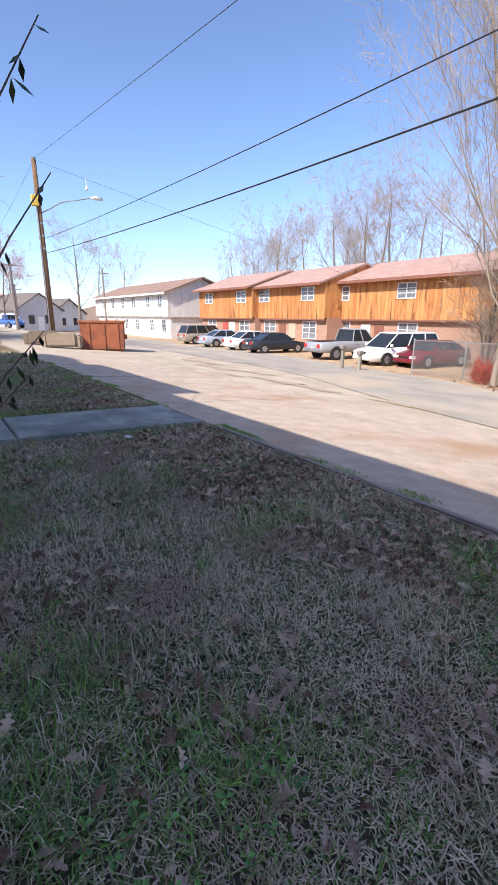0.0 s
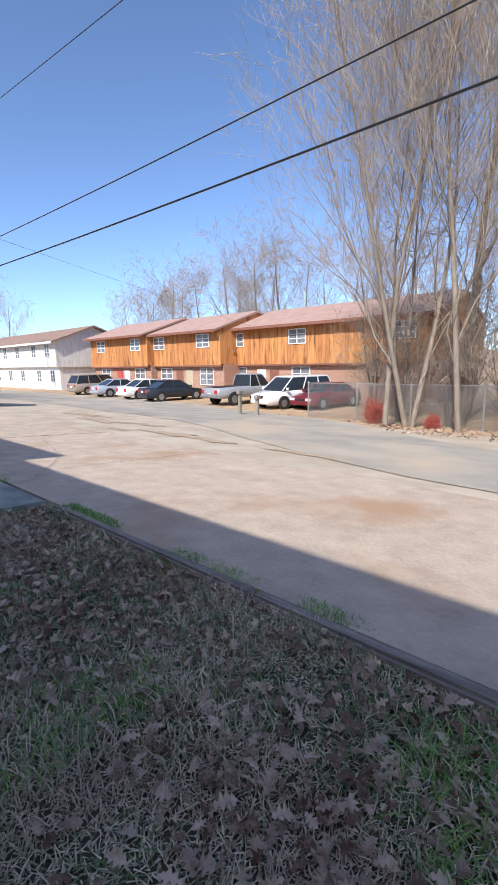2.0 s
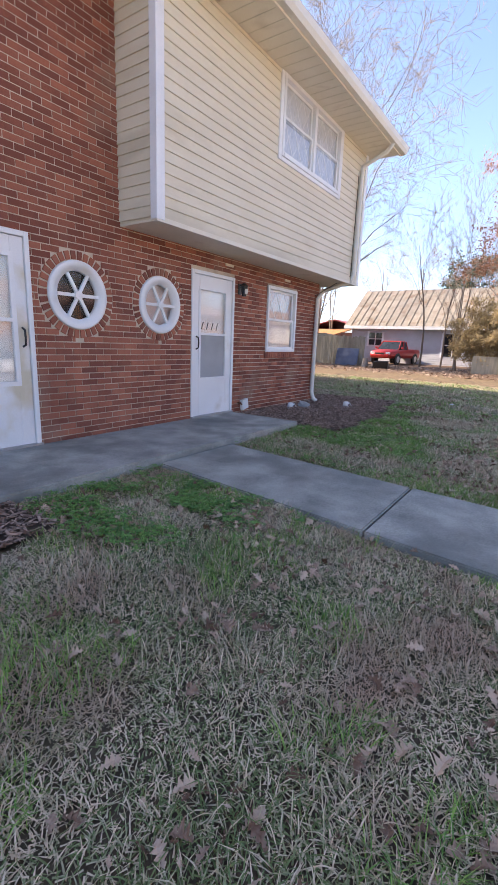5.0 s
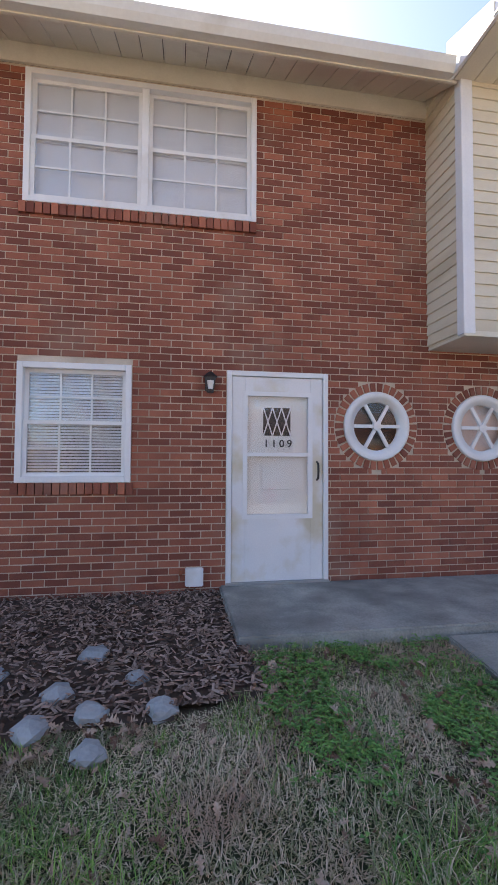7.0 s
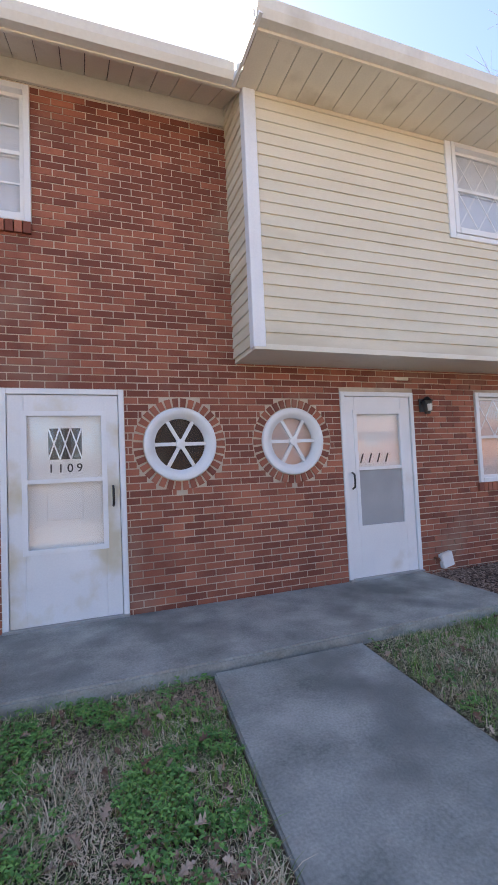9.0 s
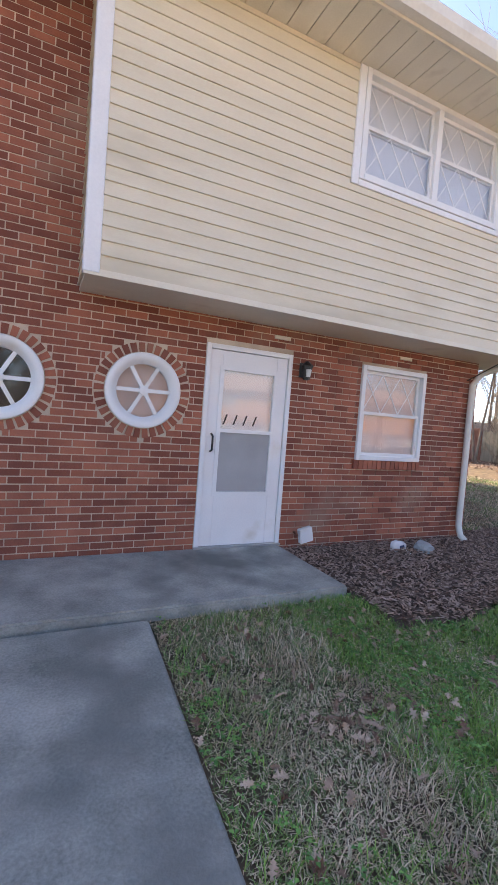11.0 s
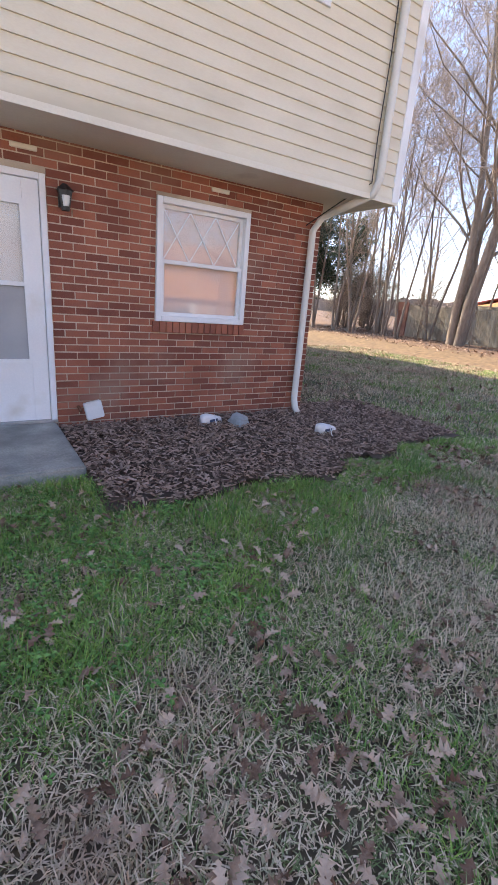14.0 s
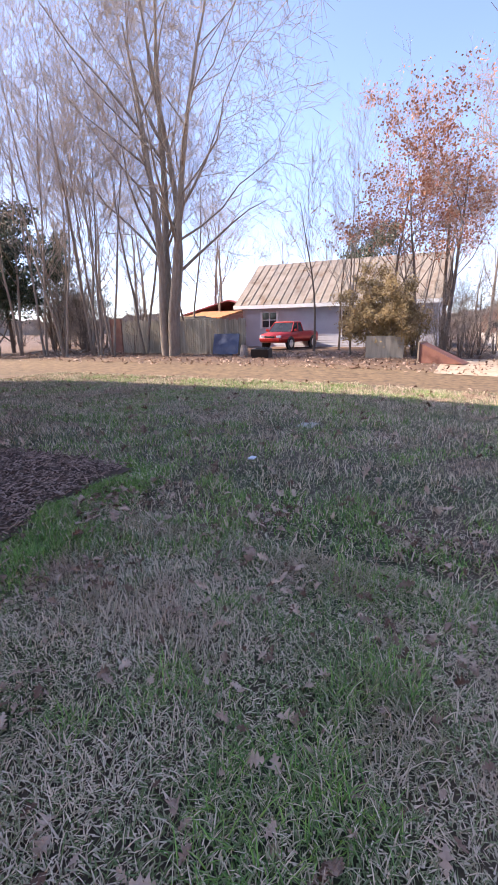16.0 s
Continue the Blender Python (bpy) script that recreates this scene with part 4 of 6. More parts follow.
def plant(key, x, y, rot=0, s=1.0, sz=None, z=None, group=""):
    t, used = TREES[key]
    m = Matrix.Translation((x, y, gz(x, y) if z is None else z)) @ Matrix.Rotation(radians(rot), 4, "Z")
    if used:
        t = copy_thing(t, m)
    else:
        t.matrix_world = m
        TREES[key][1] = True
    t.scale = (s, s, sz or s)
    if group:
        tagged(t, group=group)
    return t


tree_kind("big", "tall bare tree with several thick trunks and wide limbs", 11, 19, 0.25, spread=0.6, first=0.22, kids=(10, 8, 6, 4), lift=0.2, stems=4, fine=0.008, fan=(0.02, 0.08))
tree_kind("road", "tall bare roadside tree with pale upright branches", 5, 17, 0.105, spread=0.44, first=0.12, kids=(19, 8, 6, 3), lift=0.5, fine=0.0075)
tree_kind("road2", "bare roadside tree with pale bark and fine twigs", 8, 14, 0.10, spread=0.48, first=0.16, kids=(14, 8, 6, 3), lift=0.45, stems=2)
tree_kind("thin", "slender bare tree with fine dark twigs", 21, 13, 0.075, "bark", spread=0.5, first=0.25, kids=(10, 6, 4, 3), lift=0.35, stems=2)
tree_kind("small", "small young bare tree with a thin trunk", 33, 7, 0.07, "darkbark", spread=0.45, first=0.35, kids=(8, 5, 4), levels=3, lift=0.4)
tree_kind("wood", "bare winter tree of the wood behind the houses", 44, 15, 0.26, spread=0.6, first=0.25, kids=(10, 7, 5, 2), lift=0.25, fine=0.014)
tree_kind("topped", "tall topped tree with stubby pale upright limbs", 52, 15.5, 0.4, spread=0.52, first=0.36, kids=(8, 7, 6), levels=3, lift=0.5, fine=0.02)
tree_kind("russet", "bare tree holding russet dead leaves", 61, 9, 0.13, "darkbark", spread=0.55, first=0.25, kids=(10, 6, 5, 3), lift=0.25, leaves=("oakleaf", 2, 0.15, 3))
tree_kind("holly", "dark evergreen tree with glossy leaves", 71, 6.5, 0.12, "darkbark", spread=0.6, first=0.08, kids=(14, 7, 5), levels=3, lift=0.15, leaves=("holly", 20, 0.15, 2))
tree_kind("brush", "tangle of bare brown brushwood", 81, 3.2, 0.03, "darkbark", "twig", spread=0.6, first=0.05, kids=(7, 5, 4), levels=3, lift=0.2, stems=4, fine=0.005)

# by the far lawn
plant("big", 21.5, 9.6, 20, 1.0)
for x, y, r, s in ((20.5, 12.6, 0, 1.0), (20.8, 13.8, 70, 1.1), (19.6, 15.2, 130, 0.95), (21.5, 15.0, 200, 1.15), (19.9, 17.0, 260, 1.05), (23.0, 12.4, 300, 1.1), (19.8, 18.9, 30, 1.1), (22.0, 17.8, 190, 1.2), (25.5, 11.0, 120, 1.0), (33.0, 13.0, 40, 0.9)):
    plant("thin", x, y, r, s, group="slender trees along the lawn")
plant("small", 27.2, 3.6, 0, 1.15)
plant("small", 29.0, 2.6, 120, 1.0)
plant("small", 24.5, 0.8, 220, 0.9)
plant("russet", 27.5, -0.6, 0, 1.0)
plant("russet", 25.5, -3.4, 100, 0.95)
plant("topped", 33.0, -6.4, 0, 1.0)
plant("holly", 19.5, 20.5, 0, 1.0)
plant("holly", 22.0, 22.5, 90, 1.15)
plant("holly", 46.0, 4.0, 30, 1.3)
for x, y, r, q in ((17.6, 21.2, 40, 0.9), (20.6, 24.5, 150, 1.1), (23.8, 26.5, 220, 1.15), (26.5, 24.0, 300, 1.0)):
    plant("holly", x, y, r, q, group="evergreens behind the lawn")
for x, y, r, s in ((24.5, -4.6, 0, 0.9), (23.8, -2.4, 60, 0.8), (27, -5, 150, 1.2), (30, -3.5, 200, 1.1), (21.5, 12.0, 10, 0.6), (24, 17, 90, 0.9)):
    plant("brush", x, y, r, s, group="brushwood at the lawn's edge")
# by the street
plant("road", 0.5, -18.8, 0, 1.0)
plant("road2", -0.2, -19.2, 40, 1.0)
plant("road", -2.0, -18.8, 130, 0.95)
for x, y, r, s, k in ((1.5, -22.5, 260, 0.95, "road2"), (-5.0, -19.6, 20, 0.9, "road2"), (-5.5, -24.0, 310, 1.1, "road"), (-8.5, -21.0, 150, 1.05, "road"), (0.5, -27.0, 10, 1.1, "wood"), (-4.0, -28.0, 100, 1.1, "wood"), (-9.0, -27.0, 190, 1.1, "wood"), (-14.0, -24.0, 60, 1.1, "wood")):
    plant(k, x, y, r, s, group="bare trees beside the street")
for x, y, r, s in ((3.0, -23.0, 0, 1.6), (1.2, -21.5, 50, 1.5), (4.0, -25.0, 210, 1.7), (-1.0, -20.8, 90, 1.0), (-3.0, -20.5, 140, 1.1), (-5.0, -21.0, 200, 1.1), (-7.0, -20.0, 250, 1.1), (-3.8, -23.5, 20, 1.5), (-6.5, -24.0, 120, 1.6), (-0.5, -25, 10, 1.6)):
    plant("brush", x, y, r, s, group="brushwood beside the street")
# wood behind the orange house and far trees
rnd = random.Random(9)
for k in range(28):
    x = 2 + k * 2.25 + rnd.uniform(-1, 1)
    plant("wood", x, -46 - rnd.uniform(0, 10), rnd.uniform(0, 360), rnd.uniform(0.8, 1.02) if 20 < x < 48 else rnd.uniform(0.75, 0.95), group="wood behind the houses")
for x, y, r, s in ((70, -24, 0, 0.95), (95, -35, 80, 1.0), (110, -20, 20, 1.0), (105, -5, 140, 0.9), (80, 2, 200, 0.8), (60, 12, 250, 0.85), (55, 25, 10, 0.9), (40, 32, 100, 0.95), (120, -50, 40, 1.2)):
    plant("wood", x, y, r, s, group="far bare trees")
plant("russet", 62, -12, 10, 1.0)

# distant tree line
vs, fs = [], []
rnd = random.Random(4)
R = 170
n = 500
for i in range(n):
    a = 2 * math.pi * i / n
    h = 6 + 3 * noise.noise((i * 0.07, 0, 0)) + 1.5 * rnd.random()
    vs += [(R * math.cos(a), R * math.sin(a), -2), (R * math.cos(a), R * math.sin(a), h - 1.4)]
for i in range(n):
    j = (i + 1) % n
    fs.append((2 * i, 2 * j, 2 * j + 1, 2 * i + 1))
tagged(new("backdrop", raw_mesh("backdrop", vs, fs, M["distant"])), "hazy grey-brown distant tree line", "tree line", kind="structure")


# ---- vehicles ----
def wheel(parent, x, y, r, w):
    bm = bmesh.new()
    bmesh.ops.create_cone(bm, cap_ends=True, segments=20, radius1=r, radius2=r, depth=w, matrix=Matrix.Translation((x, y, r)) @ Matrix.Rotation(math.pi / 2, 4, "X"))
    soft(bm, 0.02)
    tyre = part("wheel", bm, M["tyre"], parent, smooth=False)
    s = 1 if y > 0 else -1
    bm = bmesh.new()
    bmesh.ops.create_cone(bm, cap_ends=True, segments=16, radius1=r * 0.62, radius2=r * 0.62, depth=0.02, matrix=Matrix.Translation((x, y + s * (w / 2 + 0.004), r)) @ Matrix.Rotation(math.pi / 2, 4, "X"))
    for k in range(5):
        box(bm, -r * 0.07, -0.012, 0.03, r * 0.07, 0.012, r * 0.55, Matrix.Translation((x, y + s * (w / 2 + 0.018), r)) @ Matrix.Rotation(k * 2 * math.pi / 5, 4, "Y"))
    part("rim", bm, M["rim"], tyre)


def loft(sections):
    """Sections along x: (x, half width low, half width high, z low, z high)."""
    bm = bmesh.new()
    rings = []
    for x, wl, wh, zl, zh in sections:
        zm = zl + (zh - zl) * 0.55
        rings.append([bm.verts.new(c) for c in ((x, -wl * 0.94, zl), (x, -wl, zm), (x, -wh, zh), (x, wh, zh), (x, wl, zm), (x, wl * 0.94, zl))])
    for a, b in zip(rings, rings[1:]):
        for k in range(6):
            bm.faces.new((a[k], a[(k + 1) % 6], b[(k + 1) % 6], b[k]))
    bm.faces.new(rings[0])
    bm.faces.new(rings[-1][::-1])
    bmesh.ops.recalc_face_normals(bm, faces=bm.faces[:])
    return bm


def car(label, paint, x, y, heading, kind, L=4.7, W=1.8, H=1.45, category="car", z=None):
    """heading: degrees of the nose from +x."""
    c = thing({"van": "minivan", "pickup": "pickup_truck"}.get(kind, "parked_car"), label, category, pose(x, y, (gz(x, y) if z is None else z) + 0.01, 0, 0, heading))
    h, w = L / 2, W / 2
    r = 0.38 if kind == "pickup" else 0.33
    zl = 0.45 if kind == "pickup" else 0.24
    belt = {"van": 1.02, "pickup": 1.12}.get(kind, 0.92)
    hood = {"van": 0.98, "pickup": 1.08}.get(kind, 0.84)
    tail = {"van": 1.05, "pickup": 1.08}.get(kind, 0.95)
    body = loft([(-h, w * 0.82, w * 0.8, zl + 0.12, tail - 0.1), (-h + 0.12, w * 0.96, w * 0.86, zl, tail), (-h * 0.5, w, w * 0.9, zl, belt), (h * 0.25, w, w * 0.9, zl, belt), (h * 0.55, w, w * 0.86, zl, hood), (h - 0.2, w * 0.93, w * 0.8, zl, hood - 0.14), (h, w * 0.78, w * 0.7, zl + 0.12, hood - 0.32)])
    soft(body, 0.035, 2)
    b = part("car_body", body, PAINT[paint], c, smooth=True)
    cab = {"van": (-h + 0.1, -h + 0.45, h * 0.28, h * 0.62), "pickup": (-h * 0.1, -h * 0.04, h * 0.3, h * 0.52)}.get(kind, (-h * 0.72, -h * 0.36, h * 0.12, h * 0.48))
    a0, a1, b1, b0 = cab
    def slab(ins0, ins1, z0, z1, k0=0.0, k1=1.0):
        bm = bmesh.new()
        def at(k, ww):
            return (a0 + (a1 - a0) * k, b0 + (b1 - b0) * k, ww)
        lo, hi = at(k0, w * ins0), at(k1, w * ins1)
        v = [bm.verts.new(q) for q in ((lo[0], -lo[2], z0), (lo[1], -lo[2], z0), (lo[1], lo[2], z0), (lo[0], lo[2], z0), (hi[0], -hi[2], z1), (hi[1], -hi[2], z1), (hi[1], hi[2], z1), (hi[0], hi[2], z1))]
        for f in ((0, 3, 2, 1), (4, 5, 6, 7), (0, 1, 5, 4), (1, 2, 6, 5), (2, 3, 7, 6), (3, 0, 4, 7)):
            bm.faces.new([v[i] for i in f])
        return bm
    part("window_glass", slab(0.89, 0.74, belt - 0.03, H - 0.06), M["carglass"], c, "dark car windows")
    bm = slab(0.77, 0.71, H - 0.075, H, 0.9, 1.0)
    part("car_roof", soft(bm, 0.02, 2), PAINT[paint], c)
    # pillars between the windows
    fracs = (0.0, 0.3, 0.62, 1.0) if kind == "van" else (0.0, 0.48, 1.0)
    for s in (-1, 1):
        for f in fracs:
            lo = Vector((a0 + (b0 - a0) * f, s * w * 0.895, belt - 0.03))
            hi = Vector((a1 + (b1 - a1) * f, s * w * 0.745, H - 0.05))
            part("pillar", tube([lo, hi], 0.035, 6), PAINT[paint], c)
        part("side_mirror", soft(boxes([(b0 - 0.25, s * (w + 0.09) - 0.08, belt + 0.0, b0 - 0.13, s * (w + 0.09) + 0.08, belt + 0.14)]), 0.02), PAINT[paint], c)
        part("headlight", soft(boxes([(h - 0.22, s * w * 0.62 - 0.17, hood - 0.36, h - 0.02, s * w * 0.62 + 0.17, hood - 0.2)]), 0.03), M["headlight"], c, "clear headlight")
        part("taillight", soft(boxes([(-h - 0.012, s * w * 0.66 - 0.14, tail - 0.36, -h + 0.16, s * w * 0.66 + 0.14, tail - 0.12)]), 0.02), M["taillight"], c, "red taillight")
        for wx in (-h * 0.58, h * 0.6):
            wheel(c, wx, s * (w - 0.09), r, 0.2)
            bm = bmesh.new()
            bmesh.ops.create_cone(bm, cap_ends=True, segments=20, radius1=r * 1.16, radius2=r * 1.16, depth=0.05, matrix=Matrix.Translation((wx, s * (w - 0.02), r + 0.01)) @ Matrix.Rotation(math.pi / 2, 4, "X"))
            part("wheel_arch", bm, M["black"], c)
        part("door_handle", boxes([(-0.1, s * w * 0.985 - 0.02, belt - 0.18, 0.08, s * w * 0.985 + 0.02, belt - 0.15)]), PAINT[paint], c)
    part("number_plate", boxes([(-h - 0.02, -0.16, 0.62, -h + 0.05, 0.16, 0.76)]), M["plate"], c, "pale number plate")
    part("bumper", soft(boxes([(-h - 0.05, -w * 0.85, zl + 0.08, -h + 0.08, w * 0.85, zl + 0.26)]), 0.03), M["steel"] if kind == "pickup" else PAINT[paint], c)
    part("bumper", soft(boxes([(h - 0.12, -w * 0.76, zl + 0.06, h + 0.05, w * 0.76, zl + 0.26)]), 0.04), PAINT[paint], c)
    part("grille", boxes([(h - 0.06, -w * 0.35, hood - 0.38, h + 0.012, w * 0.35, hood - 0.24)]), M["black"], c)
    if kind == "pickup":
        part("bed_floor", boxes([(-h + 0.2, -w * 0.8, belt - 0.002, -h * 0.14, w * 0.8, belt + 0.004)]), M["black"], c, "dark open truck bed")
    return c


car("gold minivan parked nose to the house", "gold", 31.3, -25.0, -92, "van", 5.0, 1.95, 1.75, "minivan")
car("silver sedan parked nose to the house", "silver", 26.6, -24.4, -95, "sedan", 4.7, 1.8, 1.42)
car("white sedan parked nose to the house", "white", 22.4, -24.3, -95, "sedan", 4.7, 1.8, 1.45)
car("black sedan parked nose to the house", "black", 19.1, -24.0, -100, "sedan", 4.7, 1.8, 1.42)
car("grey pickup truck with an open bed", "grey", 12.9, -24.9, -97, "pickup", 5.6, 1.95, 1.85, "pickup truck")
car("white minivan parked nose to the street", "white", 8.9, -24.7, 78, "van", 5.0, 1.95, 1.75, "minivan")
car("dark red sedan parked by the wire fence", "maroon", 7.0, -25.2, 84, "sedan", 4.5, 1.75, 1.38)
car("red pickup truck beside the grey cottage", "red", 30.2, 6.2, 172, "pickup", 5.2, 1.9, 1.72, "pickup truck")
car("blue pickup truck parked far down the street", "blue", 62, -12.5, 200, "pickup", 5.2, 1.9, 1.7, "pickup truck")


# ---- houses ----
def house_window(parent, x0, x1, z0, z1, y, s=1, bars=3, frame="white"):
    """A framed window on a wall facing +y (s=1) or -y."""
    w = part("window", boxes([(x0, y, z0, x1, y + s * 0.02, z1)]), M["houseglass"], parent)
    t = 0.07
    part("window_frame", boxes([(x0 - t, y - 0.01, z0 - t, x0, y + s * 0.05, z1 + t), (x1, y - 0.01, z0 - t, x1 + t, y + s * 0.05, z1 + t), (x0, y - 0.01, z1, x1, y + s * 0.05, z1 + t), (x0, y - 0.01, z0 - t, x1, y + s * 0.05, z0), ((x0 + x1) / 2 - 0.04, y, z0, (x0 + x1) / 2 + 0.04, y + s * 0.045, z1)]), M[frame], w)
    for k in range(1, bars):
        zz = z0 + (z1 - z0) * k / bars
        part("glazing_bar", boxes([(x0, y, zz - 0.025, x1, y + s * 0.04, zz + 0.025)]), M[frame], w)


GB = -1.4
oh = thing("townhouse_row", "orange wood-sided townhouse row over patchy brick, pink roof", "townhouse", Matrix.Translation((0, 0, GB)))
for x0, x1, y, zr in ((27.6, 37.5, -28.0, 0.0), (18.9, 27.6, -28.7, -0.05), (3.0, 18.9, -30.6, 0.05)):
    part("brick_wall", boxes([(x0, y - 9, -0.3, x1, y - 0.35, 2.5)]), M["oldbrick"], oh, "patchy red and white brick")
    n = int((x1 - x0) / 0.3)
    part("upper_wall", boxes([(x0 + 0.01, y - 9, 2.5, x1 - 0.01, y - 0.02, 5.2)]), M["orangewood"], oh)
    for k in range(n):
        a = x0 + (x1 - x0) * k / n
        part("siding_board", boxes([(a + 0.008, y - 0.03, 2.42, a + (x1 - x0) / n - 0.008, y + 0.005 * (k % 2), 5.15)]), M["orangewood"], oh)
    part("floor_beam", boxes([(x0, y - 0.02, 2.3, x1, y + 0.03, 2.42)]), M["browndoor"], oh)
    part("roof_plane", prism([(y + 0.7, 5.05 + zr), (y - 4.5, 6.75 + zr), (y - 9.7, 5.05 + zr), (y - 9.7, 5.2 + zr), (y - 4.5, 6.92 + zr), (y + 0.7, 5.2 + zr)], x0 - 0.1, x1 + 0.25, "x"), M["roofpink"], oh, "faded pink shingle roof")
    part("gable", prism([(y - 0.02, 5.2), (y - 4.5, 6.7 + zr), (y - 9.0, 5.2)], x0 + 0.01, x1 - 0.01, "x"), M["orangewood"], oh)
    part("fascia", boxes([(x0 - 0.1, y + 0.7, 5.0 + zr, x1 + 0.25, y + 0.74, 5.2 + zr)]), M["browndoor"], oh)
    part("rake_board", prism([(y + 0.7, 5.0 + zr), (y - 4.5, 6.72 + zr), (y - 4.5, 6.93 + zr), (y + 0.7, 5.22 + zr)], x1 + 0.25, x1 + 0.3, "x"), M["browndoor"], oh)
for x, y in ((35.4, -28.0), (29.4, -28.0), (26.7, -28.7), (20.9, -28.7), (18.9, -30.6), (12.9, -30.6), (5.0, -30.6)):
    house_window(oh, x - 0.7, x + 0.7, 3.9, 4.85, y + 0.012)
for x, y in ((35.3, -28.0), (29.3, -28.0), (26.2, -28.7), (20.9, -28.7), (19.0, -30.6), (12.8, -30.6)):
    house_window(oh, x - 0.75, x + 0.75, 0.85, 2.15, y - 0.34)
for x, y, k in ((32.8, -28.0, "reddoor"), (31.5, -28.0, "white"), (24.4, -28.7, "browndoor"), (23.1, -28.7, "tandoor"), (16.6, -30.6, "white"), (15.3, -30.6, "browndoor")):
    part("front_door", soft(boxes([(x - 0.45, y - 0.36, 0.0, x + 0.45, y - 0.3, 2.05)]), 0.01), M[k], oh)
for x, y in ((20.4, -30.55), (19.1, -30.55)):
    dish = thing("satellite_dish", "grey satellite dish on a bent arm", "satellite dish", group="satellite dishes on the orange house")
    bm = bmesh.new()
    bmesh.ops.create_uvsphere(bm, u_segments=16, v_segments=8, radius=0.5)
    bmesh.ops.delete(bm, geom=[v for v in bm.verts if v.co.z > -0.34], context="VERTS")
    bmesh.ops.transform(bm, matrix=Matrix.Translation((x, y + 0.35, GB + 3.5)) @ Matrix.Rotation(radians(-70), 4, "X") @ Matrix.Translation((0, 0, 0.4)), verts=bm.verts[:])
    part("reflector", bm, M["steel"], dish, smooth=True)
    part("mount_arm", tube([(x, y - 0.05, GB + 2.6), (x, y + 0.3, GB + 2.7), (x, y + 0.3, GB + 3.3)], 0.04, 6), M["black"], dish)

wh = thing("white_house", "long white two-storey building with a brown roof", "house", Matrix.Translation((0, 0, GB)))
part("lower_wall", boxes([(40.5, -34, -0.3, 66, -25.9, 2.5)]), M["whitewall"], wh)
part("upper_wall", boxes([(40.3, -34.2, 2.5, 66, -25.5, 5.1)]), M["whitewall"], wh)
for k in range(20):
    part("siding_board", boxes([(40.27, -34.2 + k * 0.435, 2.45, 40.3 - 0.006 * (k % 2), -34.2 + k * 0.435 + 0.42, 5.1)]), M["whitewall"], wh)
part("gable", prism([(-34.2, 5.1), (-29.9, 6.7), (-25.5, 5.1)], 40.3, 40.5, "x"), M["whitewall"], wh)
part("roof_plane", prism([(-24.9, 4.95), (-29.9, 6.75), (-34.9, 4.95), (-34.9, 5.1), (-29.9, 6.92), (-24.9, 5.1)], 39.8, 66.4, "x"), M["roofbrown"], wh, "brown shingle roof")
part("fascia", boxes([(39.8, -24.9, 4.88, 66.4, -24.86, 5.1)]), M["white"], wh)
for x in (42.2, 45.6, 50.2, 54, 58, 62):
    house_window(wh, x - 0.5, x + 0.5, 3.6, 4.8, -25.49)
    house_window(wh, x - 0.5, x + 0.5, 0.9, 2.1, -25.89)
for x in (44.2, 52.0):
    part("front_door", boxes([(x - 0.45, -25.92, 0, x + 0.45, -25.86, 2.05)]), M["white"], wh)

ch = thing("cottage", "small grey lap-sided cottage with a rusty metal roof", "cottage", Matrix.Translation((0, 0, -0.3)))
CX = 33.0
part("wall", boxes([(CX, -2.6, -0.1, CX + 8, 11.0, 3.0)]), M["greywall"], ch)
for k in range(17):
    part("siding_board", prism([(CX - 0.005, 0.15 + k * 0.17), (CX - 0.03, 0.15 + k * 0.17), (CX - 0.01, 0.315 + k * 0.17), (CX - 0.005, 0.315 + k * 0.17)], -2.6, 11.0, "y"), M["greywall"], ch)
part("foundation", boxes([(CX - 0.04, -2.62, -0.2, CX, 11.0, 0.15)]), M["cream"], ch)
part("roof_plane", prism([(CX - 0.6, 3.0), (CX + 4, 6.3), (CX + 8.6, 3.0), (CX + 8.6, 3.12), (CX + 4, 6.44), (CX - 0.6, 3.12)], -3.0, 11.5, "y"), M["metalroof"], ch, "weathered ribbed metal roof")
for k in range(24):
    yy = -2.9 + k * 0.6
    part("roof_rib", prism([(CX - 0.6, 3.12), (CX + 4, 6.44), (CX + 4, 6.5), (CX - 0.6, 3.18)], yy, yy + 0.06, "y"), M["metalroof"], ch)
part("fascia", boxes([(CX - 0.64, -3.0, 2.9, CX - 0.6, 11.5, 3.14)]), M["white"], ch)
for y0, y1, z0, z1 in ((8.3, 9.4, 1.6, 2.6), (2.0, 3.4, 0.9, 2.6), (0.2, 1.4, 0.9, 2.6)):
    w = part("window", boxes([(CX - 0.05, y0, z0, CX - 0.02, y1, z1)]), M["carglass"], ch)
    part("window_frame", boxes([(CX - 0.08, y0 - 0.16, z0 - 0.1, CX - 0.02, y0, z1 + 0.1), (CX - 0.08, y1, z0 - 0.1, CX - 0.02, y1 + 0.16, z1 + 0.1), (CX - 0.07, (y0 + y1) / 2 - 0.03, z0, CX - 0.02, (y0 + y1) / 2 + 0.03, z1), (CX - 0.07, y0, (z0 + z1) / 2 - 0.03, CX - 0.02, y1, (z0 + z1) / 2 + 0.03)]), M["white"], w)
shed = thing("carport_shed", "low shed with a red metal roof behind the fence", "shed", Matrix.Translation((0, 0, -0.3)))
part("roof_plane", prism([(10.5, 2.7), (15.0, 3.9), (20.0, 2.7), (20.0, 2.8), (15.0, 4.0), (10.5, 2.8)], 38, 48, "x"), M["redroof"], shed, "red metal roof")
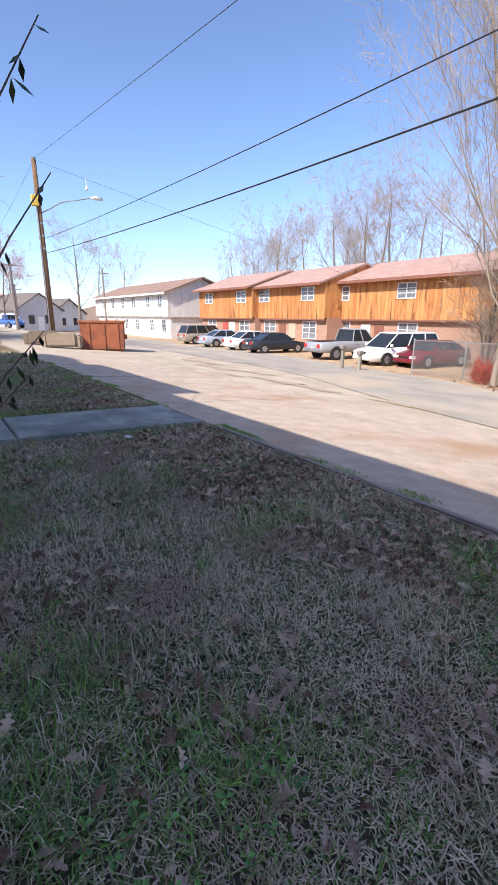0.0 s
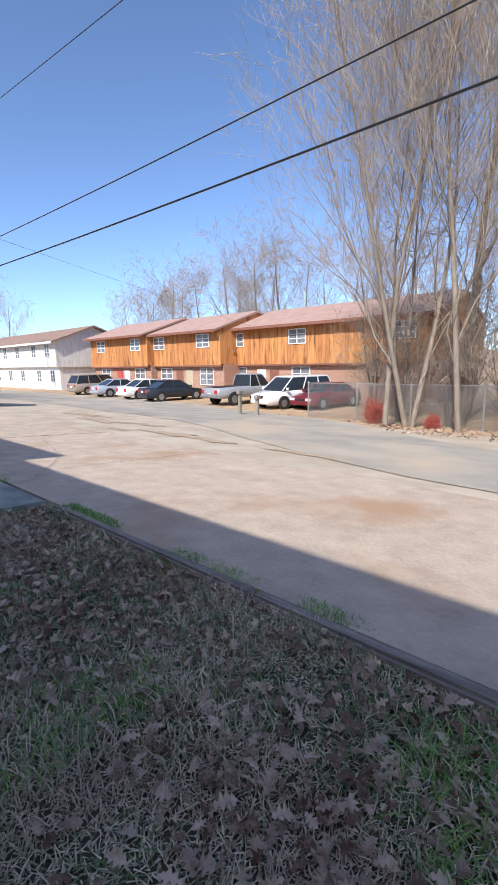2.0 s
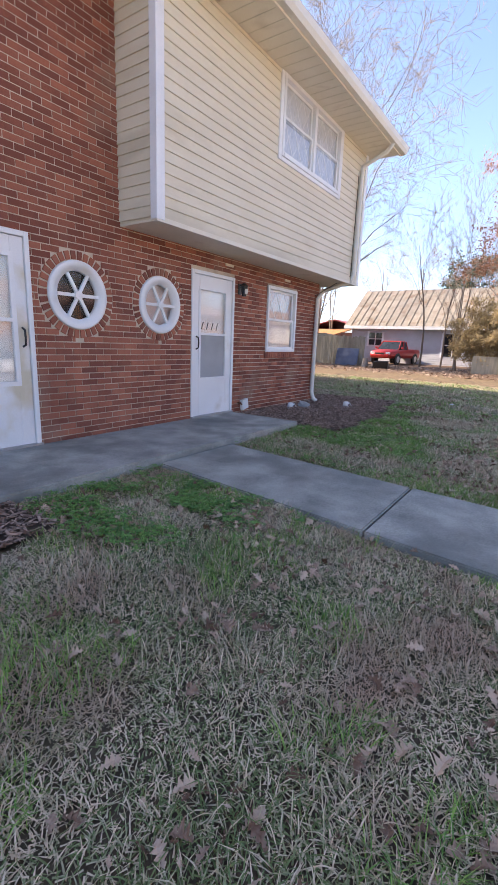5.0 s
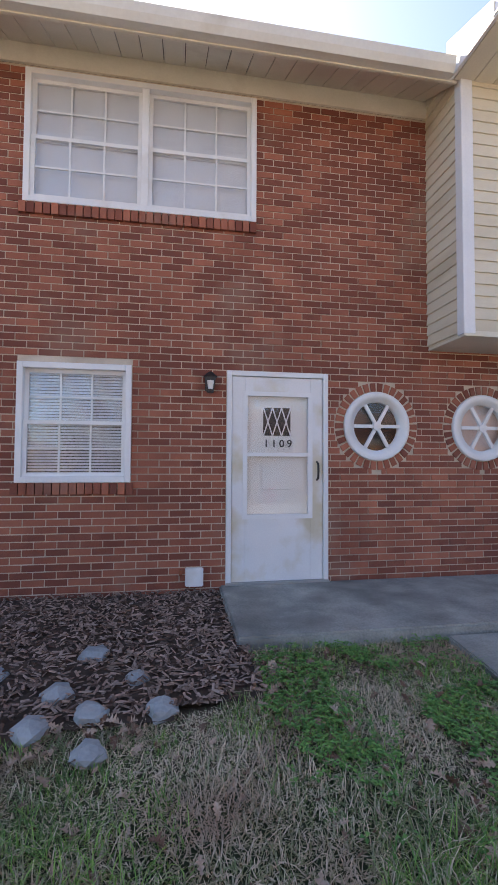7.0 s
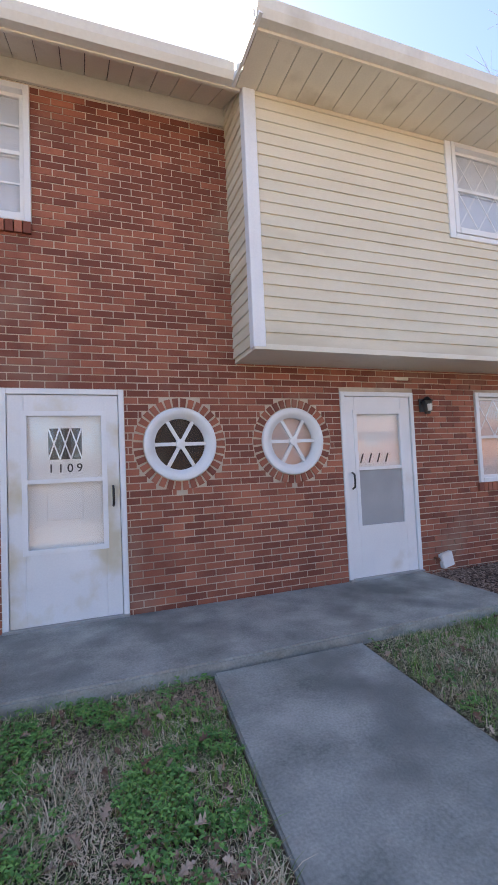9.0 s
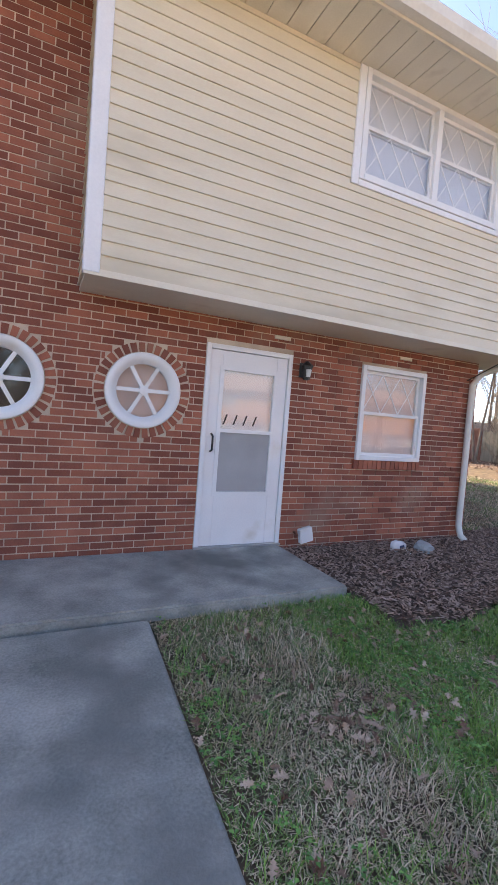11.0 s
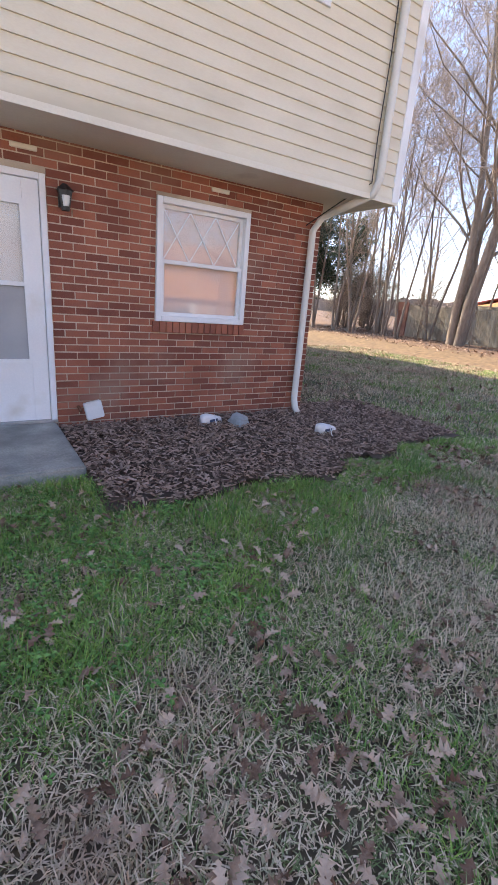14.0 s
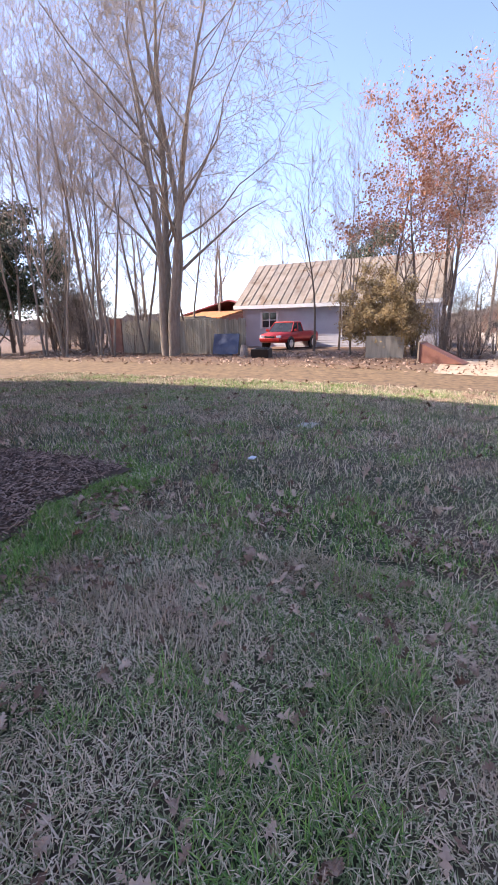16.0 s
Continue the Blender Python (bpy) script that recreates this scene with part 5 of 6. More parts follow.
part("wall", boxes([(38.5, 11.2, 0, 47, 19.4, 2.75)]), M["browndoor"], shed)
part("lean_roof", prism([(29.5, 2.2), (33, 2.75), (33, 2.85), (29.5, 2.3)], 11.1, 14.5, "y"), M["orangewood"], shed, "bare wooden lean-to roof")
for x, y in ((29.7, 11.2), (29.7, 14.3), (32.8, 11.2), (32.8, 14.3)):
    part("post", boxes([(x - 0.05, y - 0.05, 0, x + 0.05, y + 0.05, 2.25)]), M["fence"], shed)
for k, (x, y, w, d, h, wm, rm, r) in enumerate(((70, -16, 8, 7, 3, "greywall", "shingle", 20), (85, -14, 9, 7, 3, "oldbrick", "roofbrown", 10), (78, -22, 7, 7, 3, "whitewall", "shingle", 30), (100, -10, 10, 8, 3, "oldbrick", "roofbrown", 0))):
    hm = thing("far_house", "small gabled house far down the street", "house", pose(x, y, gz(x, y) - 0.1, 0, 0, r), group="houses down the street")
    part("wall", boxes([(-w / 2, -d / 2, 0, w / 2, d / 2, h)]), M[wm], hm)
    part("gable", prism([(-d / 2, h), (0, h + 2.2), (d / 2, h)], -w / 2, w / 2, "x"), M[wm], hm)
    part("roof", prism([(-d / 2 - 0.4, h - 0.2), (0, h + 2.25), (d / 2 + 0.4, h - 0.2), (d / 2 + 0.4, h - 0.05), (0, h + 2.4), (-d / 2 - 0.4, h - 0.05)], -w / 2 - 0.3, w / 2 + 0.3, "x"), M[rm], hm)
    for yy in (-1.6, 1.0):
        part("window", boxes([(-w / 2 - 0.03, yy, 1.0, -w / 2, yy + 0.9, 2.2)]), M["carglass"], hm)
    part("door", boxes([(-w / 2 - 0.04, -0.4, 0, -w / 2, 0.5, 2.0)]), M["white"], hm)

# ---- street things ----
PX, PY = 22.0, -9.15
pz = gz(PX, PY)
pole = thing("utility_pole", "brown wooden utility pole with a yellow box", "utility pole")
part("shaft", tube([(PX, PY, pz - 0.3), (PX, PY, 4), (PX + 0.02, PY, 9.4)], [0.18, 0.16, 0.12], 12), M["pole"], pole, smooth=True)
part("transformer_box", soft(boxes([(PX - 0.42, PY + 0.05, 6.95, PX - 0.12, PY + 0.4, 7.5)]), 0.02), M["yellow"], pole, "yellow metal box")
part("conduit", tube([(PX - 0.15, PY + 0.14, pz), (PX - 0.13, PY + 0.13, 6.95)], 0.03, 6), M["steel"], pole)
for z in (9.3, 6.1, 5.45, 4.8):
    part("insulator", tube([(PX - 0.1, PY, z), (PX - 0.28, PY, z)], [0.05, 0.07], 8), M["steel"], pole)
lx, ly, lz = 20.0, -11.6, 7.4
part("lamp_arm", tube([(PX, PY, 6.6), (21.2, -10.2, 7.2), (lx, ly, lz)], 0.03, 6), M["steel"], pole)
part("lamp_head", tube([(lx + 0.12, ly + 0.12, lz), (lx, ly - 0.1, lz), (lx - 0.05, ly - 0.5, lz - 0.02)], [0.05, 0.12, 0.07], 8), M["lens"], pole, "pale street lamp head", True)


def wire(a, b, sag, r, label):
    pts = []
    for k in range(25):
        u = k / 24
        p = Vector(a).lerp(Vector(b), u)
        p.z -= sag * 4 * u * (1 - u)
        pts.append(p)
    lone("overhead_wire", tube(pts, r, 5), M["black"], label, "wire", group="overhead wires")


wire((PX, PY, 4.55), (-34, -9.0, 4.2), 0.6, 0.016, "thick black overhead cable from the utility pole")
wire((PX, PY, 5.3), (-34, -8.9, 4.9), 0.6, 0.011, "black overhead cable from the utility pole")
wire((PX, PY, 9.35), (-34, -8.4, 3.6), 0.1, 0.008, "thin overhead wire from the pole top")
wire((PX, PY, 6.1), (62, -22, 8), 0.6, 0.008, "thin overhead wire down the street")
wire((PX, PY, 9.3), (62, -10, 8.6), 0.6, 0.008, "thin overhead wire down the street")
wire((PX, PY, 9.3), (15, -28, 3.7), 0.05, 0.007, "thin drop wire to the orange house")
shoe = thing("hanging_sneaker", "white sneaker hanging from a street wire by its laces", "shoe")
sx, sy, sz = 21.1, -11.6, 8.0
part("upper", loft([(sx - 0.2, 0.05, 0.04, sz, sz + 0.16), (sx - 0.05, 0.06, 0.045, sz, sz + 0.15), (sx + 0.08, 0.06, 0.05, sz, sz + 0.09), (sx + 0.16, 0.04, 0.03, sz, sz + 0.05)]), M["sneaker"], shoe)
bpy.context.view_layer.update()
shoe.location = (0, sy, 0)
part("lace", tube([(sx - 0.1, 0, sz + 0.1), (sx - 0.02, 0.0, sz + 0.56)], 0.02, 5), M["sneaker"], shoe)
for x, y, h in ((60, -25, 9.0), (46, -11, 7.0), (64, -14, 6.0)):
    p2 = thing("utility_pole", "slim grey utility pole down the street", "utility pole", Matrix.Translation((x, y, gz(x, y))), group="far utility poles")
    part("shaft", tube([(0, 0, -0.2), (0, 0, h)], [0.16, 0.11], 8), M["timber"], p2)
    part("crossarm", boxes([(-0.06, -0.8, h - 0.7, 0.06, 0.8, h - 0.58)]), M["timber"], p2)

dz = -0.58
dm = thing("dumpster", "rusty red steel dumpster on the dirt lot", "dumpster", pose(16.1, -10.3, dz, 0, 0, 68))
part("bin_body", soft(prism([(-1.0, 0.1), (1.0, 0.1), (1.05, 1.45), (-1.05, 1.45)], -0.8, 0.8, "y"), 0.02), M["rust"], dm)
for x in (-0.75, -0.1, 0.62):
    part("rib", boxes([(x - 0.04, -0.84, 0.12, x + 0.04, 0.84, 1.42)]), M["rust"], dm)
part("rim", soft(boxes([(-1.1, -0.86, 1.4, 1.1, -0.78, 1.5), (-1.1, 0.78, 1.4, 1.1, 0.86, 1.5), (-1.1, -0.78, 1.4, -1.02, 0.78, 1.5), (1.02, -0.78, 1.4, 1.1, 0.78, 1.5)]), 0.01), M["rust"], dm)
part("lid", soft(boxes([(-1.0, -0.76, 1.46, 0.98, 0.76, 1.5)]), 0.01), M["browndoor"], dm, "brown flat lid")
for s in (-1, 1):
    part("lift_pocket", boxes([(-1.16 if s < 0 else 1.0, -0.5, 0.6, -1.0 if s < 0 else 1.16, 0.5, 0.8)]), M["rust"], dm)
    part("skid", boxes([(-0.9, s * 0.6 - 0.08, -0.02, 0.9, s * 0.6 + 0.08, 0.1)]), M["rust"], dm)
for x, y, r in ((16.2, -8.4, 60), (18.6, -7.9, 80)):
    z = gz(x, y)
    so = thing("dumped_couch", "dumped brown couch by the utility pole", "couch", pose(x, y, z, 0, 0, r), group="dumped couches")
    part("seat", soft(boxes([(-0.7, -0.4, 0.08, 0.7, 0.4, 0.42)]), 0.06, 2), M["sofa"], so)
    part("backrest", soft(boxes([(-0.7, 0.3, 0.1, 0.7, 0.55, 0.72)]), 0.07, 2), M["sofa"], so)
    for s in (-1, 1):
        part("armrest", soft(boxes([(s * 0.8 - 0.12, -0.42, 0.0, s * 0.8 + 0.12, 0.5, 0.58)]), 0.06, 2), M["sofa"], so)

# chain-link fence and mail posts
cf = thing("chain_link_fence", "grey chain-link fence with steel posts beside the street", "fence")
fx = [(5.3, -21.0), (2.6, -20.6), (0.2, -20.3), (-2.4, -20.0), (-5.2, -19.6), (-8.0, -19.0)]
for x, y in fx:
    part("post", tube([(x, y, gz(x, y) - 0.1), (x, y, gz(x, y) + 1.6)], 0.035, 6), M["steel"], cf)
bmw, bmr = bmesh.new(), bmesh.new()
for (xa, ya), (xb, yb) in zip(fx, fx[1:]):
    za, zb = gz(xa, ya), gz(xb, yb)
    tube([(xa, ya, za + 1.52), (xb, yb, zb + 1.52)], 0.022, 5, bmr)
    n = 30
    for k in range(-12, n):
        for s in (1, -1):
            u0, u1 = k / n, (k + 12) / n
            h0, h1 = (0.0, 1.5) if s > 0 else (1.5, 0.0)
            c0, c1 = max(0, u0), min(1, u1)
            if c1 - c0 < 0.02:
                continue
            ha = h0 + (h1 - h0) * (c0 - u0) / (u1 - u0)
            hb = h0 + (h1 - h0) * (c1 - u0) / (u1 - u0)
            tube([(xa + (xb - xa) * c0, ya + (yb - ya) * c0, za + (zb - za) * c0 + ha), (xa + (xb - xa) * c1, ya + (yb - ya) * c1, za + (zb - za) * c1 + hb)], 0.006, 3, bmw, False)
part("wire_mesh", bmw, M["steel"], cf)
part("top_rail", bmr, M["steel"], cf)
for x, y, h in ((7.4, -18.6, 0.9), (6.7, -19.0, 0.7)):
    m_ = thing("wooden_post", "short weathered wooden post on the verge", "post", Matrix.Translation((x, y, gz(x, y))), group="short posts on the verge")
    part("stake", soft(boxes([(-0.07, -0.07, -0.1, 0.07, 0.07, h)]), 0.015), M["fence"], m_)
    part("cap", soft(boxes([(-0.1, -0.16, h, 0.1, 0.16, h + 0.18)]), 0.03), M["timber"], m_)


def shrub(name, label, x, y, size, leafm, seed, per=4, lsize=0.06, squash=0.9):
    paths = grow(seed, size, 0.02, levels=3, spread=0.6, first=0.05, kids=(8, 6, 5), lift=0.25, stems=5)
    s = thing(name, label, "bush", Matrix.Translation((x, y, gz(x, y))))
    o = new("branchwork", tubes_mesh("branchwork", paths, M["twig"], lambda l: 3))
    o.parent = s
    o = new("foliage", leaf_mesh("foliage", paths, M[leafm], per, lsize, 1, seed))
    o.parent = s
    return s


shrub("red_bush", "small red-leaved bush by the wire fence", 1.3, -19.5, 0.85, "redleaf", 3, 2, 0.06)
shrub("red_bush", "small red-leaved bush by the wire fence", -1.0, -19.3, 0.5, "redleaf", 5, 2, 0.05)
shrub("dry_bush", "large dry golden bush at the lawn's edge", 23.0, -0.3, 3.2, "bush", 7, 9, 0.10)
shrub("dry_bush", "large dry golden bush at the lawn's edge", 22.6, -1.6, 2.8, "bush", 8, 9, 0.10)

# board fence by the far lawn
bf = thing("board_fence", "weathered grey-green board fence in dappled light", "fence")
A, B = Vector((23.4, 14.4)), Vector((23.8, 6.3))
n = 58
for k in range(n):
    p = A.lerp(B, k / n)
    q = A.lerp(B, (k + 0.93) / n)
    z = gz(p.x, p.y) - 0.1
    h = 1.95 + 0.05 * math.sin(k * 2.3) + 0.03 * math.sin(k * 7.1)
    d = (q - p).normalized()
    nrm = Vector((-d.y, d.x)) * 0.012
    bm = bmesh.new()
    v = [bm.verts.new((c.x, c.y, zz)) for zz in (z, z + h) for c in (p + nrm, q + nrm, q - nrm, p - nrm)]
    for f in ((0, 1, 2, 3), (4, 5, 6, 7), (0, 1, 5, 4), (1, 2, 6, 5), (2, 3, 7, 6), (3, 0, 4, 7)):
        bm.faces.new([v[i] for i in f])
    bmesh.ops.recalc_face_normals(bm, faces=bm.faces[:])
    part("board", bm, M["fence"], bf)
for zz in (0.4, 1.5):
    part("rail", tube([(A.x + 0.05, A.y, gz(25, 9) + zz), (B.x + 0.05, B.y, gz(25, 9) + zz)], 0.04, 4), M["fence"], bf)
part("end_panel", boxes([(23.35, 14.45, -0.3, 23.45, 15.3, 1.9)]), M["browndoor"], bf, "reddish wooden end panel")
for k in range(5):
    lone("stacked_plank", boxes([(25.4 + 0.1 * k, 8.5 + 0.4 * k, 1.72 + 0.06 * k, 25.7 + 0.1 * k, 13.0 - 0.3 * k, 1.77 + 0.06 * k)]), M["fence"], "weathered plank on a stack behind the fence", "plank", group="stacked planks")
lone("plank_stack_base", boxes([(25.4, 8.8, -0.3, 26.2, 12.6, 1.715)]), M["browndoor"], "dark stacked lumber behind the fence", "lumber")
tp = thing("tarp_board", "dark blue tarp-covered board leaning on the fence", "board", pose(23.2, 7.3, gz(23, 7), 0, 18, 4))
part("sheet", soft(boxes([(0, -0.75, 0, 0.06, 0.75, 1.15)]), 0.02), M["bluebag"], tp)
tb = thing("black_tub", "black plastic tub lying on the leaves", "tub", pose(21.6, 4.4, gz(21, 4), 0, 0, 15))
part("tub_shell", soft(prism([(-0.6, 0.0), (0.6, 0.0), (0.75, 0.42), (0.66, 0.42), (0.54, 0.08), (-0.54, 0.08), (-0.66, 0.42), (-0.75, 0.42)], -0.4, 0.4, "y"), 0.02), M["black"], tb)
part("tub_end", boxes([(-0.6, -0.42, 0, 0.6, -0.38, 0.4), (-0.6, 0.38, 0, 0.6, 0.42, 0.4)]), M["black"], tb)
lone("tree_stump", tube([(21.9, 5.5, gz(22, 5) - 0.05), (21.95, 5.5, gz(22, 5) + 0.55)], [0.22, 0.16], 9), M["timber"], "pale split log by the tub", "log")
lone("plywood_sheet", soft(boxes([(22.2, -2.0, -0.25, 22.3, -0.4, 0.85)]), 0.01), M["fence"], "weathered plywood sheet standing in the bush", "board")
rm = thing("wooden_ramp", "brown wooden ramp box at the lawn's edge", "ramp", pose(20.6, -3.6, gz(20, -3), 0, 0, 80))
part("side_panel", prism([(-0.9, 0.0), (0.7, 0.0), (0.7, 0.75)], -0.5, 0.5, "y"), M["browndoor"], rm)
part("end_panel", boxes([(0.7, -0.55, 0, 0.76, 0.55, 0.8)]), M["sofa"], rm)
_rows = [[(x, y) for x in np.arange(16.5, 24, 1.0)] for y in (-3.6, -4.2, -5.0, -5.8)]
sheet("pavement_drive", _rows, 0.012, M["dirtpatch"], "sunlit sandy concrete drive", "driveway")

# shrub with a few dark leaves beside the path
sh = thing("leafy_shrub", "tall sparse shrub with drooping dark green leaves", "bush")
base = Vector((-6.12, -2.5, gz(-6.1, -2.5)))
rnd = random.Random(5)
lv, lf = [], []
for tip in ((-6.39, -3.0, 1.56), (-6.33, -3.01, 1.38), (-6.29, -2.98, 1.13), (-6.27, -2.95, 1.05), (-6.3, -2.9, 1.3)):
    tip = Vector(tip)
    mid = base.lerp(tip, 0.55) + Vector((0.1, 0.12, 0.2))
    pts = [(base * (1 - u) * (1 - u) + mid * 2 * u * (1 - u) + tip * u * u) for u in (0, 0.2, 0.4, 0.6, 0.8, 0.9, 1.0)]
    part("stem", tube(pts, [0.009, 0.007, 0.005, 0.0035, 0.0022, 0.0016, 0.001], 5), M["darkbark"], sh)
    for k in range(7):
        p = pts[4].lerp(tip, 0.2 + 0.8 * rnd.random())
        a = Vector((rnd.gauss(0, 0.5), rnd.gauss(0, 0.5), -0.6)).normalized() * rnd.uniform(0.022, 0.036)
        b = a.orthogonal().normalized() * 0.0055
        q = len(lv)
        lv += [tuple(p), tuple(p + a * 0.5 + b), tuple(p + a), tuple(p + a * 0.5 - b)]
        lf.append((q, q + 1, q + 2, q + 3))
o = new("foliage", raw_mesh("foliage", lv, lf, M["holly"]))
o.parent = sh
for x, y, r, s in ((38, 24, 0, 0.8), (34, 22, 60, 0.7), (44, 20, 130, 0.8), (30, 27, 200, 0.75), (50, 14, 260, 0.7), (36, 30, 20, 0.9), (45, -2, 100, 0.8), (50, -6, 10, 0.75)):
    plant("wood", x, y, r, s, group="bare trees behind the far lawn")
for x, y, r, s in ((26, 15, 0, 1.0), (25, 19, 60, 1.1), (28, 17, 130, 1.2), (24, 21, 200, 1.1), (29, 21, 20, 1.3), (32, 17, 80, 1.2)):
    plant("brush", x, y, r, s, group="brushwood at the lawn's edge")
rnd = random.Random(77)
for k in range(18):
    plant("brush", 24.5 + 0.5 * k + rnd.uniform(-2, 2), 15.5 + 1.05 * k + rnd.uniform(-2, 2), rnd.uniform(0, 360), rnd.uniform(1.0, 1.7), group="brushwood at the lawn's edge")
for k in range(18):
    plant("brush", rnd.uniform(-13, 2.5), rnd.uniform(-30, -21.5), rnd.uniform(0, 360), rnd.uniform(1.3, 2.2), group="brushwood beside the street")
for k in range(8):
    plant("brush", 24 + rnd.uniform(-1, 4), -5.5 + rnd.uniform(-0.5, 4.5), rnd.uniform(0, 360), rnd.uniform(0.7, 1.2), group="brushwood at the lawn's edge")
plant("russet", 24.2, -2.2, 200, 0.85)
plant("russet", 29.5, -3.2, 300, 1.05)
plant("thin", 26.0, 1.2, 10, 0.75, group="slender trees along the lawn")
plant("thin", 28.5, -1.8, 80, 0.8, group="slender trees along the lawn")

# ---- lawn details ----
def place_z(x, y):
    return gz(x, y) + 0.02 * noise.noise((x * 0.9, y * 0.9, 0))


def in_walk(x, y):
    k = (y + 1.3) / -4.3
    return -1.915 - 0.33 * k < x < -0.725 - 0.20 * k and -5.7 < y < -1.2 or (-3.43 < x < 0.99 and y > -1.29 and y < 0.2)


def in_mulch(x, y):
    """Beds of mulch along the wall, right of the porch and left of it."""
    wob = 0.18 * noise.noise((x * 1.7, y * 1.7, 5))
    right = 1.0 < x < 5.2 and y > -1.95 + 0.22 * max(0, x - 2.6) + wob and y < 0 + (0.25 if x > 3.96 else 0)
    left = x < -3.35 and y > -2.2 + 0.25 * math.sin(x * 1.3) + wob and y < 0
    return right or left


def bright(x, y):
    """Lusher strips: by the mulch, the porch edge and the walk."""
    wob = 0.25 * noise.noise((x * 1.5, y * 1.5, 9))
    edge = -1.95 + 0.22 * max(0, x - 2.6)
    a = 0.9 < x < 5.4 and edge - 0.55 - 0.5 * ease(-x, -2.6, -1.2) + wob < y < edge + 0.15
    k = (y + 1.3) / -4.3
    b = -3.35 + 0.9 * abs(wob) + 0.25 * (y + 1.3) * wob < x < -1.9 - 0.33 * k and -2.75 + 2.2 * wob < y < -1.28
    c = 0 < -1.9 - 0.33 * k - x < 0.16 + 0.2 * wob and -5.5 < y
    d = 0 < x - (-0.74 - 0.20 * k) < 0.25 + wob and -5.5 < y < -1.3
    e = 0.3 < x < 1.5 and -3.2 + wob < y < -1.3
    f = -7.9 < x < -6.3 and -3.4 < y < -2.0 + wob
    return a or b or c or d or e or f


def blades(name, seed, count, region, hmin, hmax, width, material, test, label, lean=0.6):
    rnd = np.random.default_rng(seed)
    x0, x1, y0, y1 = region
    xs, ys = rnd.uniform(x0, x1, count), rnd.uniform(y0, y1, count)
    vs, fs = [], []
    for x, y in zip(xs.tolist(), ys.tolist()):
        if not test(x, y):
            continue
        z = place_z(x, y) - 0.004
        clump = 0.6 + 0.8 * (noise.noise((x * 2.2, y * 2.2, 1)) + 0.5)
        h = (hmin + (hmax - hmin) * random.random()) * max(0.35, clump)
        a = random.uniform(0, 6.283)
        ca, sa = math.cos(a), math.sin(a)
        ln = h * lean * random.uniform(0.2, 1.6)
        w = width * random.uniform(0.6, 1.3)
        bx, by = -sa * w, ca * w
        i = len(vs)
        vs += [(x - bx, y - by, z), (x + bx, y + by, z), (x + ca * ln * 0.45 + bx * 0.7, y + sa * ln * 0.45 + by * 0.7, z + h * 0.6), (x + ca * ln * 0.45 - bx * 0.7, y + sa * ln * 0.45 - by * 0.7, z + h * 0.6), (x + ca * ln, y + sa * ln, z + h * 0.85)]
        fs += [(i, i + 1, i + 2, i + 3), (i + 3, i + 2, i + 4)]
    tagged(new(name, raw_mesh(name, vs, fs, material)), label, "grass", kind="stuff")


def lawn(x, y):
    return not in_walk(x, y) and not in_mulch(x, y) and y > -5.62 and not (y > -0.02 and x < 4.0)


def tuft(x, y):
    """Uneven growth of the lawn, in patches of a hand to a pace across."""
    return noise.noise((x * 1.1, y * 1.1, 21)) + 0.6 * noise.noise((x * 3.1, y * 3.1, 14))


def straw_spot(x, y):
    """Clumps of dead grass inside the lush strips."""
    return noise.noise((x * 2.3, y * 2.3, 33)) + 0.5 * noise.noise((x * 5.5, y * 5.5, 3)) > 0.12


def lush(x, y):
    return lawn(x, y) and bright(x + random.gauss(0, 0.09), y + random.gauss(0, 0.09)) and not straw_spot(x, y)


blades("grass", 1, 240000, (-9.2, 4.4, -5.62, -1.3), 0.028, 0.07, 0.0027, M["blade"], lambda x, y: lawn(x, y) and (not bright(x, y) or (straw_spot(x, y) and x < 0.9) or random.random() < 0.15), "short dormant winter grass, straw and dull green", 0.95)
blades("grass", 2, 100000, (3.6, 12.8, -5.62, 8.0), 0.035, 0.08, 0.0048, M["blade"], lambda x, y: lawn(x, y) and x > 3.7, "short dormant winter grass, straw and dull green", 0.9)
blades("green_grass", 3, 80000, (-8.0, 5.6, -5.6, -1.2), 0.035, 0.085, 0.0024, M["green"], lush, "lush green grass strips by the walk and mulch", 0.9)
blades("green_grass", 6, 90000, (0.2, 5.6, -3.6, -0.9), 0.03, 0.075, 0.0024, M["green"], lambda x, y: lawn(x, y) and bright(x + random.gauss(0, 0.06), y + random.gauss(0, 0.06)), "lush green grass along the mulch bed", 0.9)
blades("green_grass", 7, 130000, (-8.8, 5.4, -5.6, -1.4), 0.04, 0.09, 0.0024, M["green"], lambda x, y: lawn(x, y) and tuft(x, y) > (0.4 if -6.0 < x < -2.5 and y < -3.2 else 0.1), "scattered green tufts in the dormant lawn", 1.0)
blades("green_grass", 10, 50000, (4.5, 12.5, -5.6, 6.0), 0.035, 0.08, 0.0045, M["green"], lambda x, y: lawn(x, y) and tuft(x * 0.5, y * 0.5) > 0.0, "green patches across the back lawn", 1.0)
blades("edge_grass", 4, 36000, (-9.5, 7.0, -5.80, -5.64), 0.02, 0.05, 0.003, M["green"], lambda x, y: noise.noise((x * 1.2, y, 4)) + (y + 5.75) * 4.0 > -0.3 and not -2.4 < x < -1.1, "weedy grass along the lot's edge")


